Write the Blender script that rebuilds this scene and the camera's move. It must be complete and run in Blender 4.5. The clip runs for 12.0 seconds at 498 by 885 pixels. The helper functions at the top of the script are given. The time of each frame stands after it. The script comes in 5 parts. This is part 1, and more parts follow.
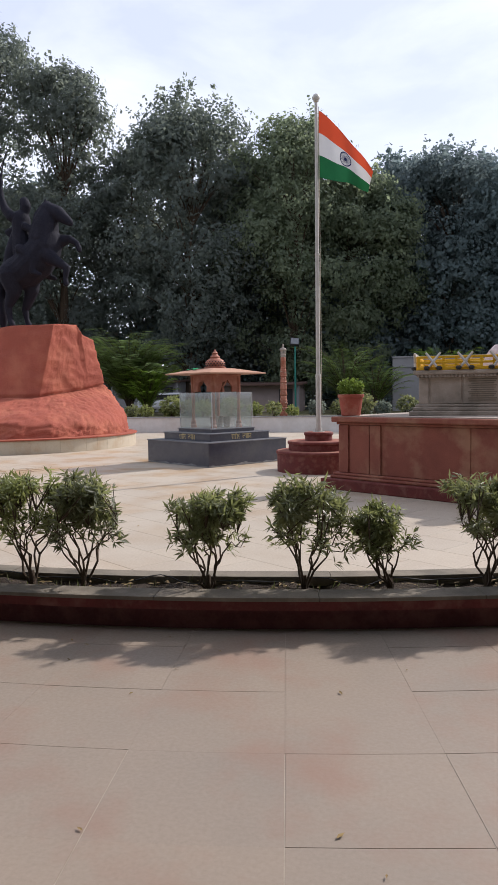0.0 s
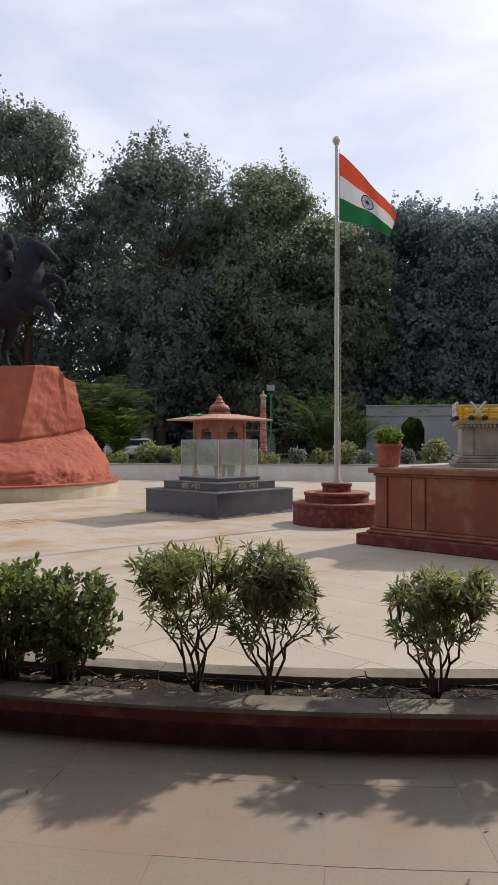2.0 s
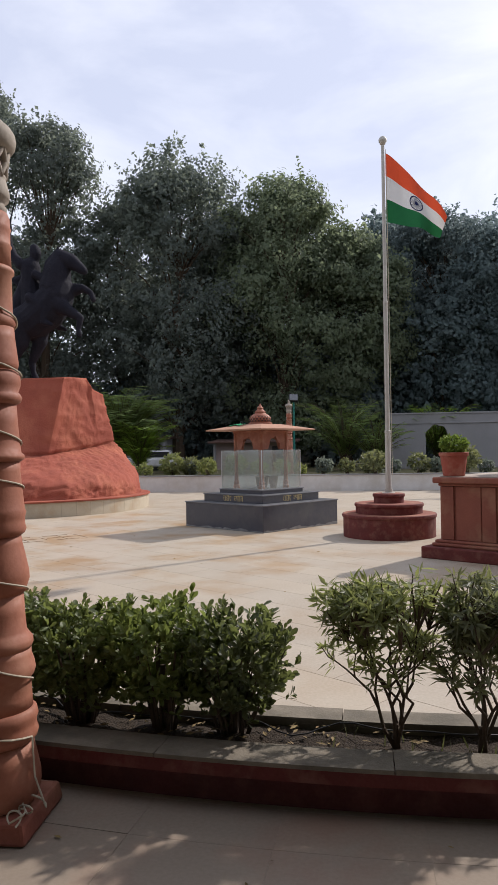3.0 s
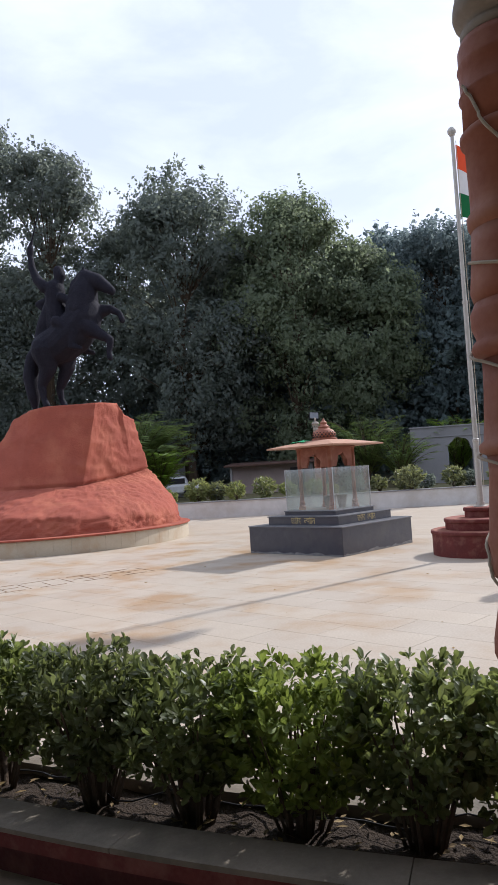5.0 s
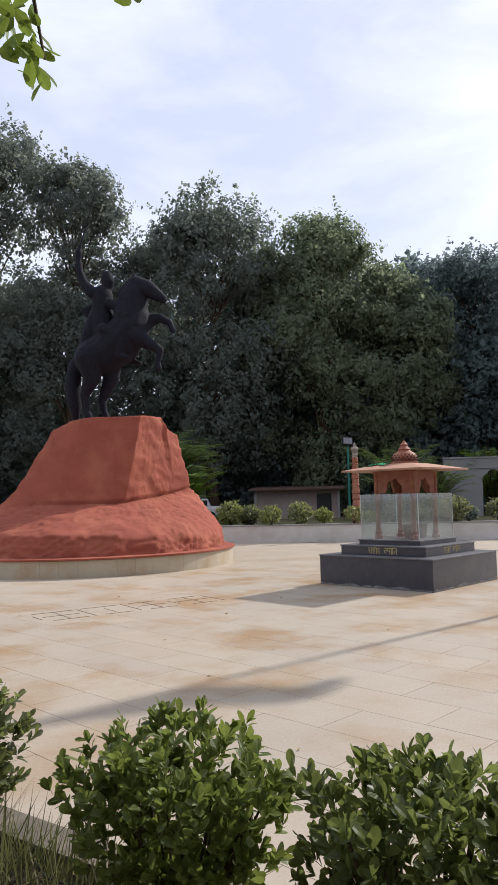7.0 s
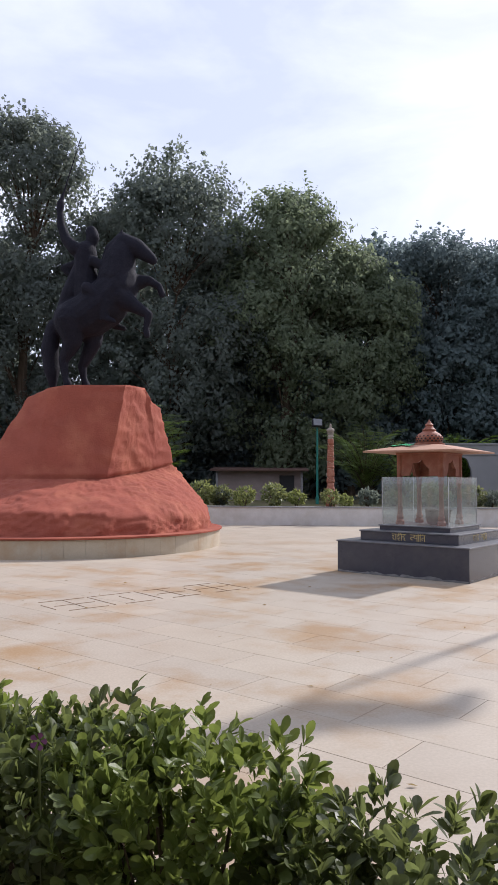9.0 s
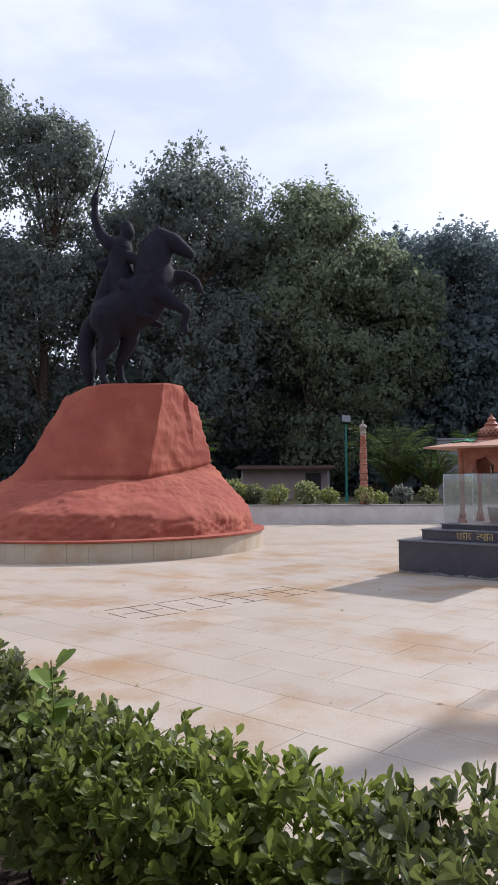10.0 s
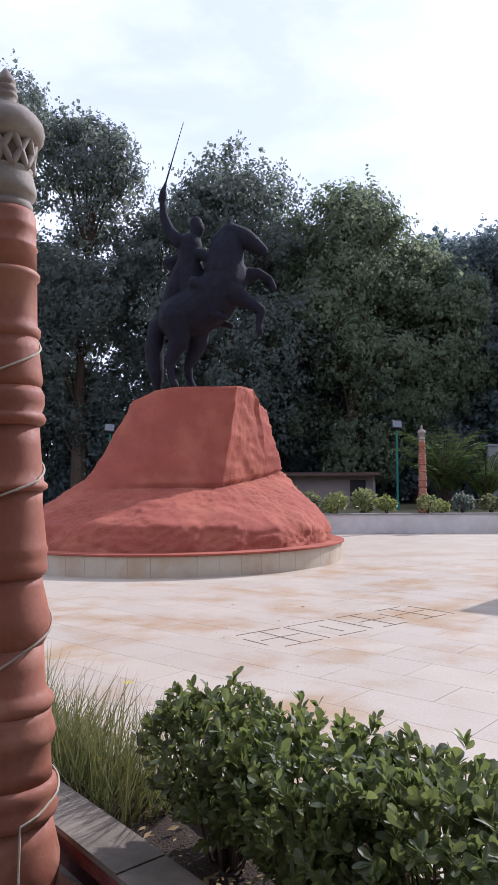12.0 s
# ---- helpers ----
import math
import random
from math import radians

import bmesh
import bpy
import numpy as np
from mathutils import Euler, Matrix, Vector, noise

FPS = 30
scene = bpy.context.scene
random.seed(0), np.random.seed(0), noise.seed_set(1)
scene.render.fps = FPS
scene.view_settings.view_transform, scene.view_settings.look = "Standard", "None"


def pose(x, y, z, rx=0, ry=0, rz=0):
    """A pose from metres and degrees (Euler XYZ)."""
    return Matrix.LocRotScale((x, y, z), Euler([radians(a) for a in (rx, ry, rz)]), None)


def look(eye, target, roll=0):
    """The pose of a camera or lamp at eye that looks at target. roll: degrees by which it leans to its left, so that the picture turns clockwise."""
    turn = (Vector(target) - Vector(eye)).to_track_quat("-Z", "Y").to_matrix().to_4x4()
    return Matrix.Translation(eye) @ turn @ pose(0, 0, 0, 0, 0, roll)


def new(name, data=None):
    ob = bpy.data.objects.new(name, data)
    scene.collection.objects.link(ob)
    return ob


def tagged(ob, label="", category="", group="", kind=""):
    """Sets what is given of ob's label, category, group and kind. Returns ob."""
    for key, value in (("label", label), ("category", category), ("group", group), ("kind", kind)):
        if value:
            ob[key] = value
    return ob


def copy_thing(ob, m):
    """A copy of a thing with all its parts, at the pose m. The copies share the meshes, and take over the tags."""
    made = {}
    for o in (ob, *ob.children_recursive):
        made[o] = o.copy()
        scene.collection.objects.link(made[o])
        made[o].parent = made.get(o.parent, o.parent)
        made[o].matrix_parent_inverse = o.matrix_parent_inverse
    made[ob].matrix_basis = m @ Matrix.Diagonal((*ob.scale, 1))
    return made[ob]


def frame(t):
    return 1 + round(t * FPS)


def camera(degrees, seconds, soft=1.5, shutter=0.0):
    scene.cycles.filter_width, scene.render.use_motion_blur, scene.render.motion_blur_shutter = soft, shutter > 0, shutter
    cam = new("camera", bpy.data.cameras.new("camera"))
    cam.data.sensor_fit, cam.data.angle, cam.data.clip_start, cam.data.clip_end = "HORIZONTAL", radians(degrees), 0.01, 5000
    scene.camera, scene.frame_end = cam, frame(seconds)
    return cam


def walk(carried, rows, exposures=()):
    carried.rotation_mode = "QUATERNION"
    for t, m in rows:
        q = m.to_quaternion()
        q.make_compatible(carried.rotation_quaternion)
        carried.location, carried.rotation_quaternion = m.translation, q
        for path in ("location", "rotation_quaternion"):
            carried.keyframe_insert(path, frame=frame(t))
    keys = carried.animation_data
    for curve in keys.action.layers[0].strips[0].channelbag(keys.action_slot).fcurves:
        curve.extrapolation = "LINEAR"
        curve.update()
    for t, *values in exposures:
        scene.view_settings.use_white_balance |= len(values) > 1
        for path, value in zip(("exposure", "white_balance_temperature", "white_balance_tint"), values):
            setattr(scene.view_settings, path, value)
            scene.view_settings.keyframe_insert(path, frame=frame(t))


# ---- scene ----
cam = camera(38.5, 12.0, 1.0)
PATH = [
    (0, (1.662, -1.685, 1.419), (1.273, 0.272, 1.284), -0.83),
    (0.2, (1.518, -1.623, 1.427), (1.182, 0.344, 1.288), -0.9),
    (0.5, (1.298, -1.526, 1.437), (1.061, 0.456, 1.316), -0.95),
    (0.7, (1.145, -1.456, 1.44), (0.95, 0.532, 1.336), -0.9),
    (1, (0.902, -1.347, 1.443), (0.721, 0.644, 1.368), -0.72),
    (1.5, (0.466, -1.159, 1.453), (0.282, 0.833, 1.429), -0.34),
    (2, (0.022, -0.962, 1.457), (-0.225, 1.023, 1.451), -0.07),
    (2.2, (-0.161, -0.881, 1.457), (-0.429, 1.101, 1.45), -0.14),
    (2.5, (-0.438, -0.758, 1.458), (-0.706, 1.224, 1.47), -0.26),
    (3, (-0.899, -0.546, 1.471), (-1.168, 1.436, 1.494), -0.86),
    (3.5, (-1.372, -0.302, 1.455), (-1.651, 1.678, 1.495), -1.18),
    (3.7, (-1.574, -0.217, 1.449), (-1.853, 1.763, 1.495), -1.64),
    (5.5, (-3.249, 0.695, 1.42), (-3.477, 2.679, 1.534), -3.78),
    (6, (-3.657, 0.992, 1.412), (-3.869, 2.976, 1.551), -3.32),
    (6.5, (-4.105, 1.252, 1.414), (-4.333, 3.233, 1.571), -2.03),
    (7, (-4.554, 1.543, 1.413), (-4.789, 3.523, 1.575), -1.3),
    (7.2, (-4.728, 1.643, 1.414), (-4.966, 3.622, 1.573), -0.88),
    (8.8, (-6.11, 2.579, 1.389), (-6.17, 4.575, 1.504), 0.35),
    (9, (-6.286, 2.715, 1.381), (-6.344, 4.711, 1.489), 0.35),
    (9.2, (-6.464, 2.818, 1.386), (-6.533, 4.814, 1.491), 0.31),
    (9.5, (-6.733, 2.94, 1.4), (-6.809, 4.937, 1.492), 0.1),
    (10, (-7.174, 3.173, 1.409), (-7.262, 5.168, 1.511), -0.36),
    (10.5, (-7.605, 3.421, 1.416), (-7.707, 5.416, 1.519), -0.48),
    (11, (-8.038, 3.667, 1.427), (-8.136, 5.661, 1.545), -0.42),
    (11.5, (-8.461, 3.898, 1.44), (-8.593, 5.891, 1.547), -0.48),
    (12, (-8.875, 4.111, 1.456), (-9.003, 6.103, 1.577), -0.39),
]
EXPOSURES = [(0, 0.6, 6300, 14), (0.7, 0.5, 6300, 12), (1.5, 0.41, 6550, 12), (2.6, 0.4, 6550, 12), (3.5, 0.5, 6300, 14), (5.5, 0.66, 6050, 13), (7.0, 0.48, 6400, 12), (9.0, 0.52, 6150, 16), (10.5, 0.56, 5950, 18), (12, 0.72, 5750, 20)]
walk(cam, [(t, look(eye, target, roll)) for t, eye, target, roll in PATH], EXPOSURES)

# ---- light ----
SUN_DIR = Vector((0.885, 0.955, 1.0)).normalized()
SUN_EL = math.asin(SUN_DIR.z)
SUN_AZ = math.atan2(SUN_DIR.x, SUN_DIR.y)


def build_world():
    """Hazy bright sky with thin cloud."""
    w = bpy.data.worlds.new("sky")
    scene.world = w
    w.use_nodes = True
    nt = w.node_tree
    nt.nodes.clear()
    out = nt.nodes.new("ShaderNodeOutputWorld")
    bg = nt.nodes.new("ShaderNodeBackground")
    sky = nt.nodes.new("ShaderNodeTexSky")
    sky.sky_type = "NISHITA"
    sky.sun_disc = False
    sky.sun_elevation = SUN_EL
    sky.sun_rotation = SUN_AZ
    sky.dust_density = 1.6
    sky.air_density = 1.0
    tc = nt.nodes.new("ShaderNodeTexCoord")
    mp = nt.nodes.new("ShaderNodeMapping")
    mp.inputs["Scale"].default_value = (1.6, 1.6, 4.5)
    ns = nt.nodes.new("ShaderNodeTexNoise")
    ns.inputs["Scale"].default_value = 1.7
    ns.inputs["Detail"].default_value = 7
    ns.inputs["Roughness"].default_value = 0.55
    ns.inputs["Distortion"].default_value = 0.4
    rp = nt.nodes.new("ShaderNodeMapRange")
    rp.inputs[1].default_value = 0.36
    rp.inputs[2].default_value = 0.66
    rp.inputs[3].default_value = 0.0
    rp.inputs[4].default_value = 1.0
    veil = nt.nodes.new("ShaderNodeMixRGB")
    veil.inputs[1].default_value = (5.7, 6.15, 7.5, 1)
    veil.inputs[2].default_value = (8.3, 8.6, 9.4, 1)
    mix = nt.nodes.new("ShaderNodeMixRGB")
    nt.links.new(tc.outputs["Generated"], mp.inputs["Vector"])
    nt.links.new(mp.outputs["Vector"], ns.inputs["Vector"])
    nt.links.new(ns.outputs["Fac"], rp.inputs[0])
    nt.links.new(sky.outputs["Color"], mix.inputs[1])
    nt.links.new(veil.outputs[0], mix.inputs[2])
    nt.links.new(rp.outputs[0], veil.inputs[0])
    mix.inputs[0].default_value = 0.8
    nt.links.new(mix.outputs[0], bg.inputs["Color"])
    bg.inputs["Strength"].default_value = 0.1
    nt.links.new(bg.outputs[0], out.inputs["Surface"])


build_world()
sun = new("sun", bpy.data.lights.new("sun", "SUN"))
sun.data.energy = 3.05
sun.data.angle = radians(1.3)
sun.data.color = (1.0, 0.95, 0.89)
sun.matrix_world = look(SUN_DIR * 60, (0, 0, 0))


# ---- materials ----
def material(name, base, second=None, rough=0.7, scale=6.0, fine=60.0, bump=0.15, bump_size=0.01, metal=0.0, spec=0.3,
             stain=None, stain_scale=0.7, stain_amount=0.5, vary=0.0, translucent=0.0, coords="Object", spot=None, glow=(0.2, 0.25, 0.04)):
    """Two scales of colour variation, an optional stain, fine relief, and a chance shift from piece to piece."""
    m = bpy.data.materials.new(name)
    m.use_nodes = True
    nt = m.node_tree
    bs = nt.nodes["Principled BSDF"]
    tc = nt.nodes.new("ShaderNodeTexCoord")
    vec = tc.outputs[coords] if coords != "World" else nt.nodes.new("ShaderNodeNewGeometry").outputs["Position"]
    second = second or tuple(c * 0.72 for c in base)

    def tex(s, detail=6, rough_n=0.6):
        n = nt.nodes.new("ShaderNodeTexNoise")
        n.inputs["Scale"].default_value = s
        n.inputs["Detail"].default_value = detail
        n.inputs["Roughness"].default_value = rough_n
        nt.links.new(vec, n.inputs["Vector"])
        return n.outputs["Fac"]

    def ramp(fac, a, b, c0, c1):
        r = nt.nodes.new("ShaderNodeMapRange")
        for i, v in enumerate((a, b, c0, c1)):
            r.inputs[i + 1].default_value = v
        nt.links.new(fac, r.inputs[0])
        return r.outputs[0]

    def mix(fac, c1, c2, kind="MIX"):
        n = nt.nodes.new("ShaderNodeMixRGB")
        n.blend_type = kind
        for i, c in ((0, fac), (1, c1), (2, c2)):
            if isinstance(c, (float, int)):
                n.inputs[i].default_value = c
            elif isinstance(c, tuple):
                n.inputs[i].default_value = (*c, 1)
            else:
                nt.links.new(c, n.inputs[i])
        return n.outputs[0]

    f_fine = tex(fine, 4)
    col = mix(ramp(tex(scale), 0.3, 0.7, 0.0, 1.0), base, second)
    col = mix(ramp(f_fine, 0.3, 0.7, 0.0, 0.3), col, tuple(c * 0.6 for c in base))
    if stain:
        sf = ramp(tex(stain_scale, 5), 0.48, 0.66, 0.0, stain_amount)
        if spot:
            # run-off stain spreading round one place
            vm = nt.nodes.new("ShaderNodeVectorMath")
            vm.operation = "DISTANCE"
            nt.links.new(vec, vm.inputs[0])
            vm.inputs[1].default_value = spot[:3]
            near = ramp(vm.outputs["Value"], spot[3], spot[4], 1.0, 0.12)
            mul = nt.nodes.new("ShaderNodeMath")
            mul.operation = "MULTIPLY"
            nt.links.new(sf, mul.inputs[0])
            nt.links.new(near, mul.inputs[1])
            sf = mul.outputs[0]
        col = mix(sf, col, stain)
    if vary:
        info = nt.nodes.new("ShaderNodeObjectInfo")
        geo = nt.nodes.new("ShaderNodeNewGeometry")
        add = nt.nodes.new("ShaderNodeMath")
        add.operation = "ADD"
        nt.links.new(info.outputs["Random"], add.inputs[0])
        nt.links.new(geo.outputs["Random Per Island"], add.inputs[1])
        h = nt.nodes.new("ShaderNodeHueSaturation")
        nt.links.new(col, h.inputs["Color"])
        nt.links.new(ramp(add.outputs[0], 0.0, 2.0, 1 - vary, 1 + vary), h.inputs["Value"])
        nt.links.new(ramp(info.outputs["Random"], 0.0, 1.0, 1 - vary * 0.5, 1 + vary * 0.5), h.inputs["Saturation"])
        col = h.outputs["Color"]
    nt.links.new(col, bs.inputs["Base Color"])
    nt.links.new(ramp(f_fine, 0.3, 0.7, max(0.02, rough - 0.08), min(1.0, rough + 0.1)), bs.inputs["Roughness"])
    bs.inputs["Metallic"].default_value = metal
    bs.inputs["Specular IOR Level"].default_value = spec
    if bump:
        b = nt.nodes.new("ShaderNodeBump")
        b.inputs["Strength"].default_value = bump
        b.inputs["Distance"].default_value = bump_size
        nt.links.new(f_fine, b.inputs["Height"])
        nt.links.new(b.outputs[0], bs.inputs["Normal"])
    if translucent:
        out = nt.nodes["Material Output"]
        tr = nt.nodes.new("ShaderNodeBsdfTranslucent")
        sh = nt.nodes.new("ShaderNodeMixShader")
        nt.links.new(mix(0.4, col, glow), tr.inputs["Color"])
        sh.inputs[0].default_value = translucent
        nt.links.new(bs.outputs[0], sh.inputs[1])
        nt.links.new(tr.outputs[0], sh.inputs[2])
        nt.links.new(sh.outputs[0], out.inputs["Surface"])
    return m


def glass_material():
    m = bpy.data.materials.new("clear_glass")
    m.use_nodes = True
    nt = m.node_tree
    nt.nodes.clear()
    out = nt.nodes.new("ShaderNodeOutputMaterial")
    mx = nt.nodes.new("ShaderNodeMixShader")
    tr = nt.nodes.new("ShaderNodeBsdfTransparent")
    tr.inputs[0].default_value = (0.88, 0.92, 0.91, 1)
    gl = nt.nodes.new("ShaderNodeBsdfGlossy")
    gl.inputs["Roughness"].default_value = 0.06
    df = nt.nodes.new("ShaderNodeBsdfDiffuse")
    df.inputs[0].default_value = (0.72, 0.74, 0.73, 1)
    dust = nt.nodes.new("ShaderNodeMixShader")
    dust.inputs[0].default_value = 0.085
    mx.inputs[0].default_value = 0.08
    nt.links.new(tr.outputs[0], dust.inputs[1])
    nt.links.new(df.outputs[0], dust.inputs[2])
    nt.links.new(dust.outputs[0], mx.inputs[1])
    nt.links.new(gl.outputs[0], mx.inputs[2])
    nt.links.new(mx.outputs[0], out.inputs[0])
    return m


M_PLAZA = material("pale_marble_paving", (0.485, 0.42, 0.332), (0.43, 0.36, 0.277), 0.45, 1.5, 40, 0.05, 0.004, spec=0.35,
                   stain=(0.36, 0.235, 0.125), stain_scale=0.75, stain_amount=0.92, vary=0.07, coords="World", spot=(-8.6, 14.0, -0.4, 5.0, 12.0))
M_PALEJOINT = material("pale_joint_mortar", (0.31, 0.26, 0.21), None, 0.9, 5, 80, 0.2, coords="World")
M_WALKJOINT = material("sandy_joint", (0.47, 0.40, 0.32), None, 0.9, 5, 80, 0.2, coords="World")
M_WALK = material("brown_stone_slabs", (0.315, 0.247, 0.188), (0.255, 0.212, 0.17), 0.5, 0.9, 55, 0.12, 0.004, spec=0.3,
                  stain=(0.27, 0.16, 0.115), stain_scale=1.6, stain_amount=0.6, vary=0.05, coords="World")
M_COPING = material("weathered_grey_coping", (0.24, 0.205, 0.158), (0.155, 0.13, 0.098), 0.85, 5, 70, 0.4, 0.008,
                    stain=(0.10, 0.09, 0.07), stain_scale=2.5, stain_amount=0.6, vary=0.08, coords="World")
M_REDPAINT = material("faded_red_paint", (0.16, 0.034, 0.028), (0.11, 0.026, 0.022), 0.75, 4, 60, 0.3, 0.006,
                      stain=(0.25, 0.12, 0.09), stain_scale=6, stain_amount=0.45, coords="World")
M_SOIL = material("dry_garden_soil", (0.07, 0.05, 0.034), (0.04, 0.028, 0.02), 0.95, 9, 90, 0.9, 0.03, coords="World")
M_EARTH = material("earth_and_dry_grass", (0.16, 0.13, 0.07), (0.07, 0.085, 0.03), 0.95, 0.6, 12, 0.6, 0.05, coords="World")
M_TERRA = material("terracotta", (0.335, 0.125, 0.075), (0.255, 0.092, 0.056), 0.65, 5, 60, 0.2, 0.004,
                   stain=(0.50, 0.27, 0.18), stain_scale=4, stain_amount=0.4)
M_CREAM = material("cream_stone_capital", (0.37, 0.325, 0.275), (0.26, 0.225, 0.185), 0.8, 7, 60, 0.3, 0.005, stain=(0.2, 0.16, 0.12), stain_scale=5)
M_ROCK = material("red_sandstone_render", (0.36, 0.095, 0.058), (0.28, 0.073, 0.046), 0.9, 1.3, 26, 0.7, 0.03,
                  stain=(0.46, 0.16, 0.09), stain_scale=0.8, stain_amount=0.5)
M_PLINTH = material("cream_stone_plinth", (0.52, 0.45, 0.34), (0.45, 0.38, 0.28), 0.6, 2, 40, 0.1, 0.004,
                    stain=(0.42, 0.26, 0.13), stain_scale=1.0, vary=0.06, coords="World")
M_BRONZE = material("dark_bronze", (0.013, 0.013, 0.02), (0.021, 0.02, 0.028), 0.78, 4, 22, 0.6, 0.03, metal=0.0, spec=0.12)
M_STEEL = material("worn_steel", (0.5, 0.5, 0.5), None, 0.35, 5, 60, 0.05, metal=0.9)
M_POLE = material("galvanised_pole", (0.55, 0.53, 0.48), (0.45, 0.42, 0.37), 0.5, 6, 60, 0.05, metal=0.3)
M_GRANITE = material("polished_black_granite", (0.036, 0.037, 0.052), (0.05, 0.051, 0.066), 0.22, 8, 160, 0.02, 0.002, spec=0.5,
                     stain=(0.09, 0.085, 0.08), stain_scale=1.6, stain_amount=0.35)
M_CRUST = material("pale_mineral_crust", (0.27, 0.265, 0.26), (0.13, 0.13, 0.135), 0.85, 9, 80, 0.2, 0.003)
M_EDGE = material("worn_granite_edge", (0.17, 0.17, 0.18), (0.09, 0.09, 0.1), 0.35, 8, 160, 0.02, 0.002, spec=0.5)
M_GOLD = material("gold_lettering", (0.58, 0.45, 0.19), None, 0.4, 8, 60, 0, metal=0.3)
M_GLASS = glass_material()
M_EAVE = material("pale_terracotta", (0.45, 0.26, 0.17), (0.38, 0.2, 0.13), 0.75, 5, 60, 0.2, 0.004)
# darker red for the front wall: grime, plus shade below the coping
M_DARKRED = material("grimy_shaded_red_paint", (0.10, 0.024, 0.020), (0.065, 0.018, 0.016), 0.8, 4, 60, 0.3, 0.006,
                     stain=(0.17, 0.07, 0.05), stain_scale=5, stain_amount=0.4, coords="World")
M_RSTONE = material("red_sandstone_ashlar", (0.28, 0.092, 0.06), (0.21, 0.066, 0.045), 0.75, 2.2, 50, 0.3, 0.006,
                    stain=(0.42, 0.25, 0.15), stain_scale=1.5, stain_amount=0.5, coords="World")
M_GREYM = material("weathered_grey_marble", (0.45, 0.375, 0.31), (0.34, 0.28, 0.225), 0.7, 3, 50, 0.25, 0.006,
                   stain=(0.16, 0.14, 0.11), stain_scale=2.2, stain_amount=0.6, coords="World")
M_WHITE = material("white_plaster", (0.62, 0.60, 0.57), (0.52, 0.50, 0.47), 0.7, 3, 50, 0.15, stain=(0.42, 0.38, 0.32), stain_scale=1.4, coords="World")
M_GREYWALL = material("grey_cement_wall", (0.28, 0.275, 0.275), (0.225, 0.222, 0.222), 0.85, 0.6, 20, 0.2, 0.01,
                      stain=(0.2, 0.2, 0.2), stain_scale=0.5, coords="World")
M_YELLOW = material("yellow_enamel", (0.72, 0.43, 0.02), (0.6, 0.34, 0.02), 0.45, 8, 60, 0.05)
M_POTRED = material("red_painted_clay", (0.36, 0.085, 0.055), (0.30, 0.07, 0.045), 0.6, 6, 50, 0.15, stain=(0.42, 0.2, 0.14), stain_scale=5)
M_GREENPAINT = material("green_enamel", (0.02, 0.18, 0.14), None, 0.45, 8, 60, 0.05)
M_DARK = material("dark_plastic", (0.03, 0.03, 0.032), None, 0.5, 8, 60, 0.05)
M_LENS = material("lamp_glass", (0.17, 0.18, 0.19), None, 0.15, 8, 60, 0, spec=0.6)
M_CLOTH = material("green_cloth", (0.02, 0.30, 0.12), None, 0.85, 8, 90, 0.2)
M_ROOF = material("rusty_sheet_roof", (0.12, 0.07, 0.055), None, 0.8, 2, 30, 0.2, coords="World")
M_SHED = material("pink_grey_plaster", (0.36, 0.29, 0.27), None, 0.9, 1, 20, 0.2, coords="World")
M_CAR = material("white_car_paint", (0.7, 0.7, 0.7), None, 0.25, 3, 30, 0, spec=0.5)
M_BARK = material("brown_bark", (0.11, 0.075, 0.05), (0.06, 0.045, 0.03), 0.9, 12, 60, 0.7, 0.01)
# tree leaf colours are paled to carry distance haze, bluest in the second
M_TREELEAF = material("tree_foliage", (0.17, 0.198, 0.18), (0.12, 0.147, 0.137), 0.6, 0.4, 3, 0, spec=0.15, vary=0.14, translucent=0.6, glow=(0.34, 0.38, 0.26))
M_TREELEAF_HAZE = material("haze_tinted_foliage", (0.156, 0.202, 0.202), (0.116, 0.158, 0.16), 0.6, 0.3, 3, 0, spec=0.15, vary=0.14, translucent=0.6, glow=(0.32, 0.38, 0.36))
M_TREELEAF_C = material("yellow_green_foliage", (0.19, 0.222, 0.146), (0.125, 0.156, 0.112), 0.6, 0.4, 3, 0, spec=0.15, vary=0.14, translucent=0.6, glow=(0.40, 0.47, 0.26))
M_RUST = material("rusty_iron", (0.36, 0.26, 0.17), (0.27, 0.18, 0.11), 0.9, 5, 80, 0.2, coords="World")
# leaf colour raised to stand in for sunlight that the trees block
M_PALMLEAF = material("sun_brightened_palm_leaf", (0.24, 0.35, 0.08), (0.17, 0.26, 0.06), 0.5, 0.8, 5, 0, spec=0.4, vary=0.4, translucent=0.45, glow=(0.36, 0.46, 0.08))
M_LIMELEAF = material("lime_foliage", (0.2, 0.3, 0.055), (0.14, 0.22, 0.042), 0.55, 0.8, 5, 0, spec=0.3, vary=0.4, translucent=0.42, glow=(0.3, 0.36, 0.05))
M_HEDGELEAF = material("glossy_hedge_leaf", (0.18, 0.218, 0.08), (0.11, 0.142, 0.056), 0.42, 5, 30, 0.05, spec=0.42, vary=0.6, translucent=0.48, glow=(0.29, 0.34, 0.06))
M_FINELEAF = material("narrow_shrub_leaf", (0.25, 0.275, 0.13), (0.165, 0.19, 0.095), 0.42, 6, 30, 0, spec=0.45, vary=0.5, translucent=0.52, glow=(0.36, 0.38, 0.09))
M_GRASS = material("dry_green_grass", (0.15, 0.18, 0.07), (0.25, 0.21, 0.11), 0.7, 3, 20, 0, spec=0.2, vary=0.4, translucent=0.3)
M_FLOWER = material("yellow_petals", (0.75, 0.60, 0.02), None, 0.6, 6, 30, 0, translucent=0.2)
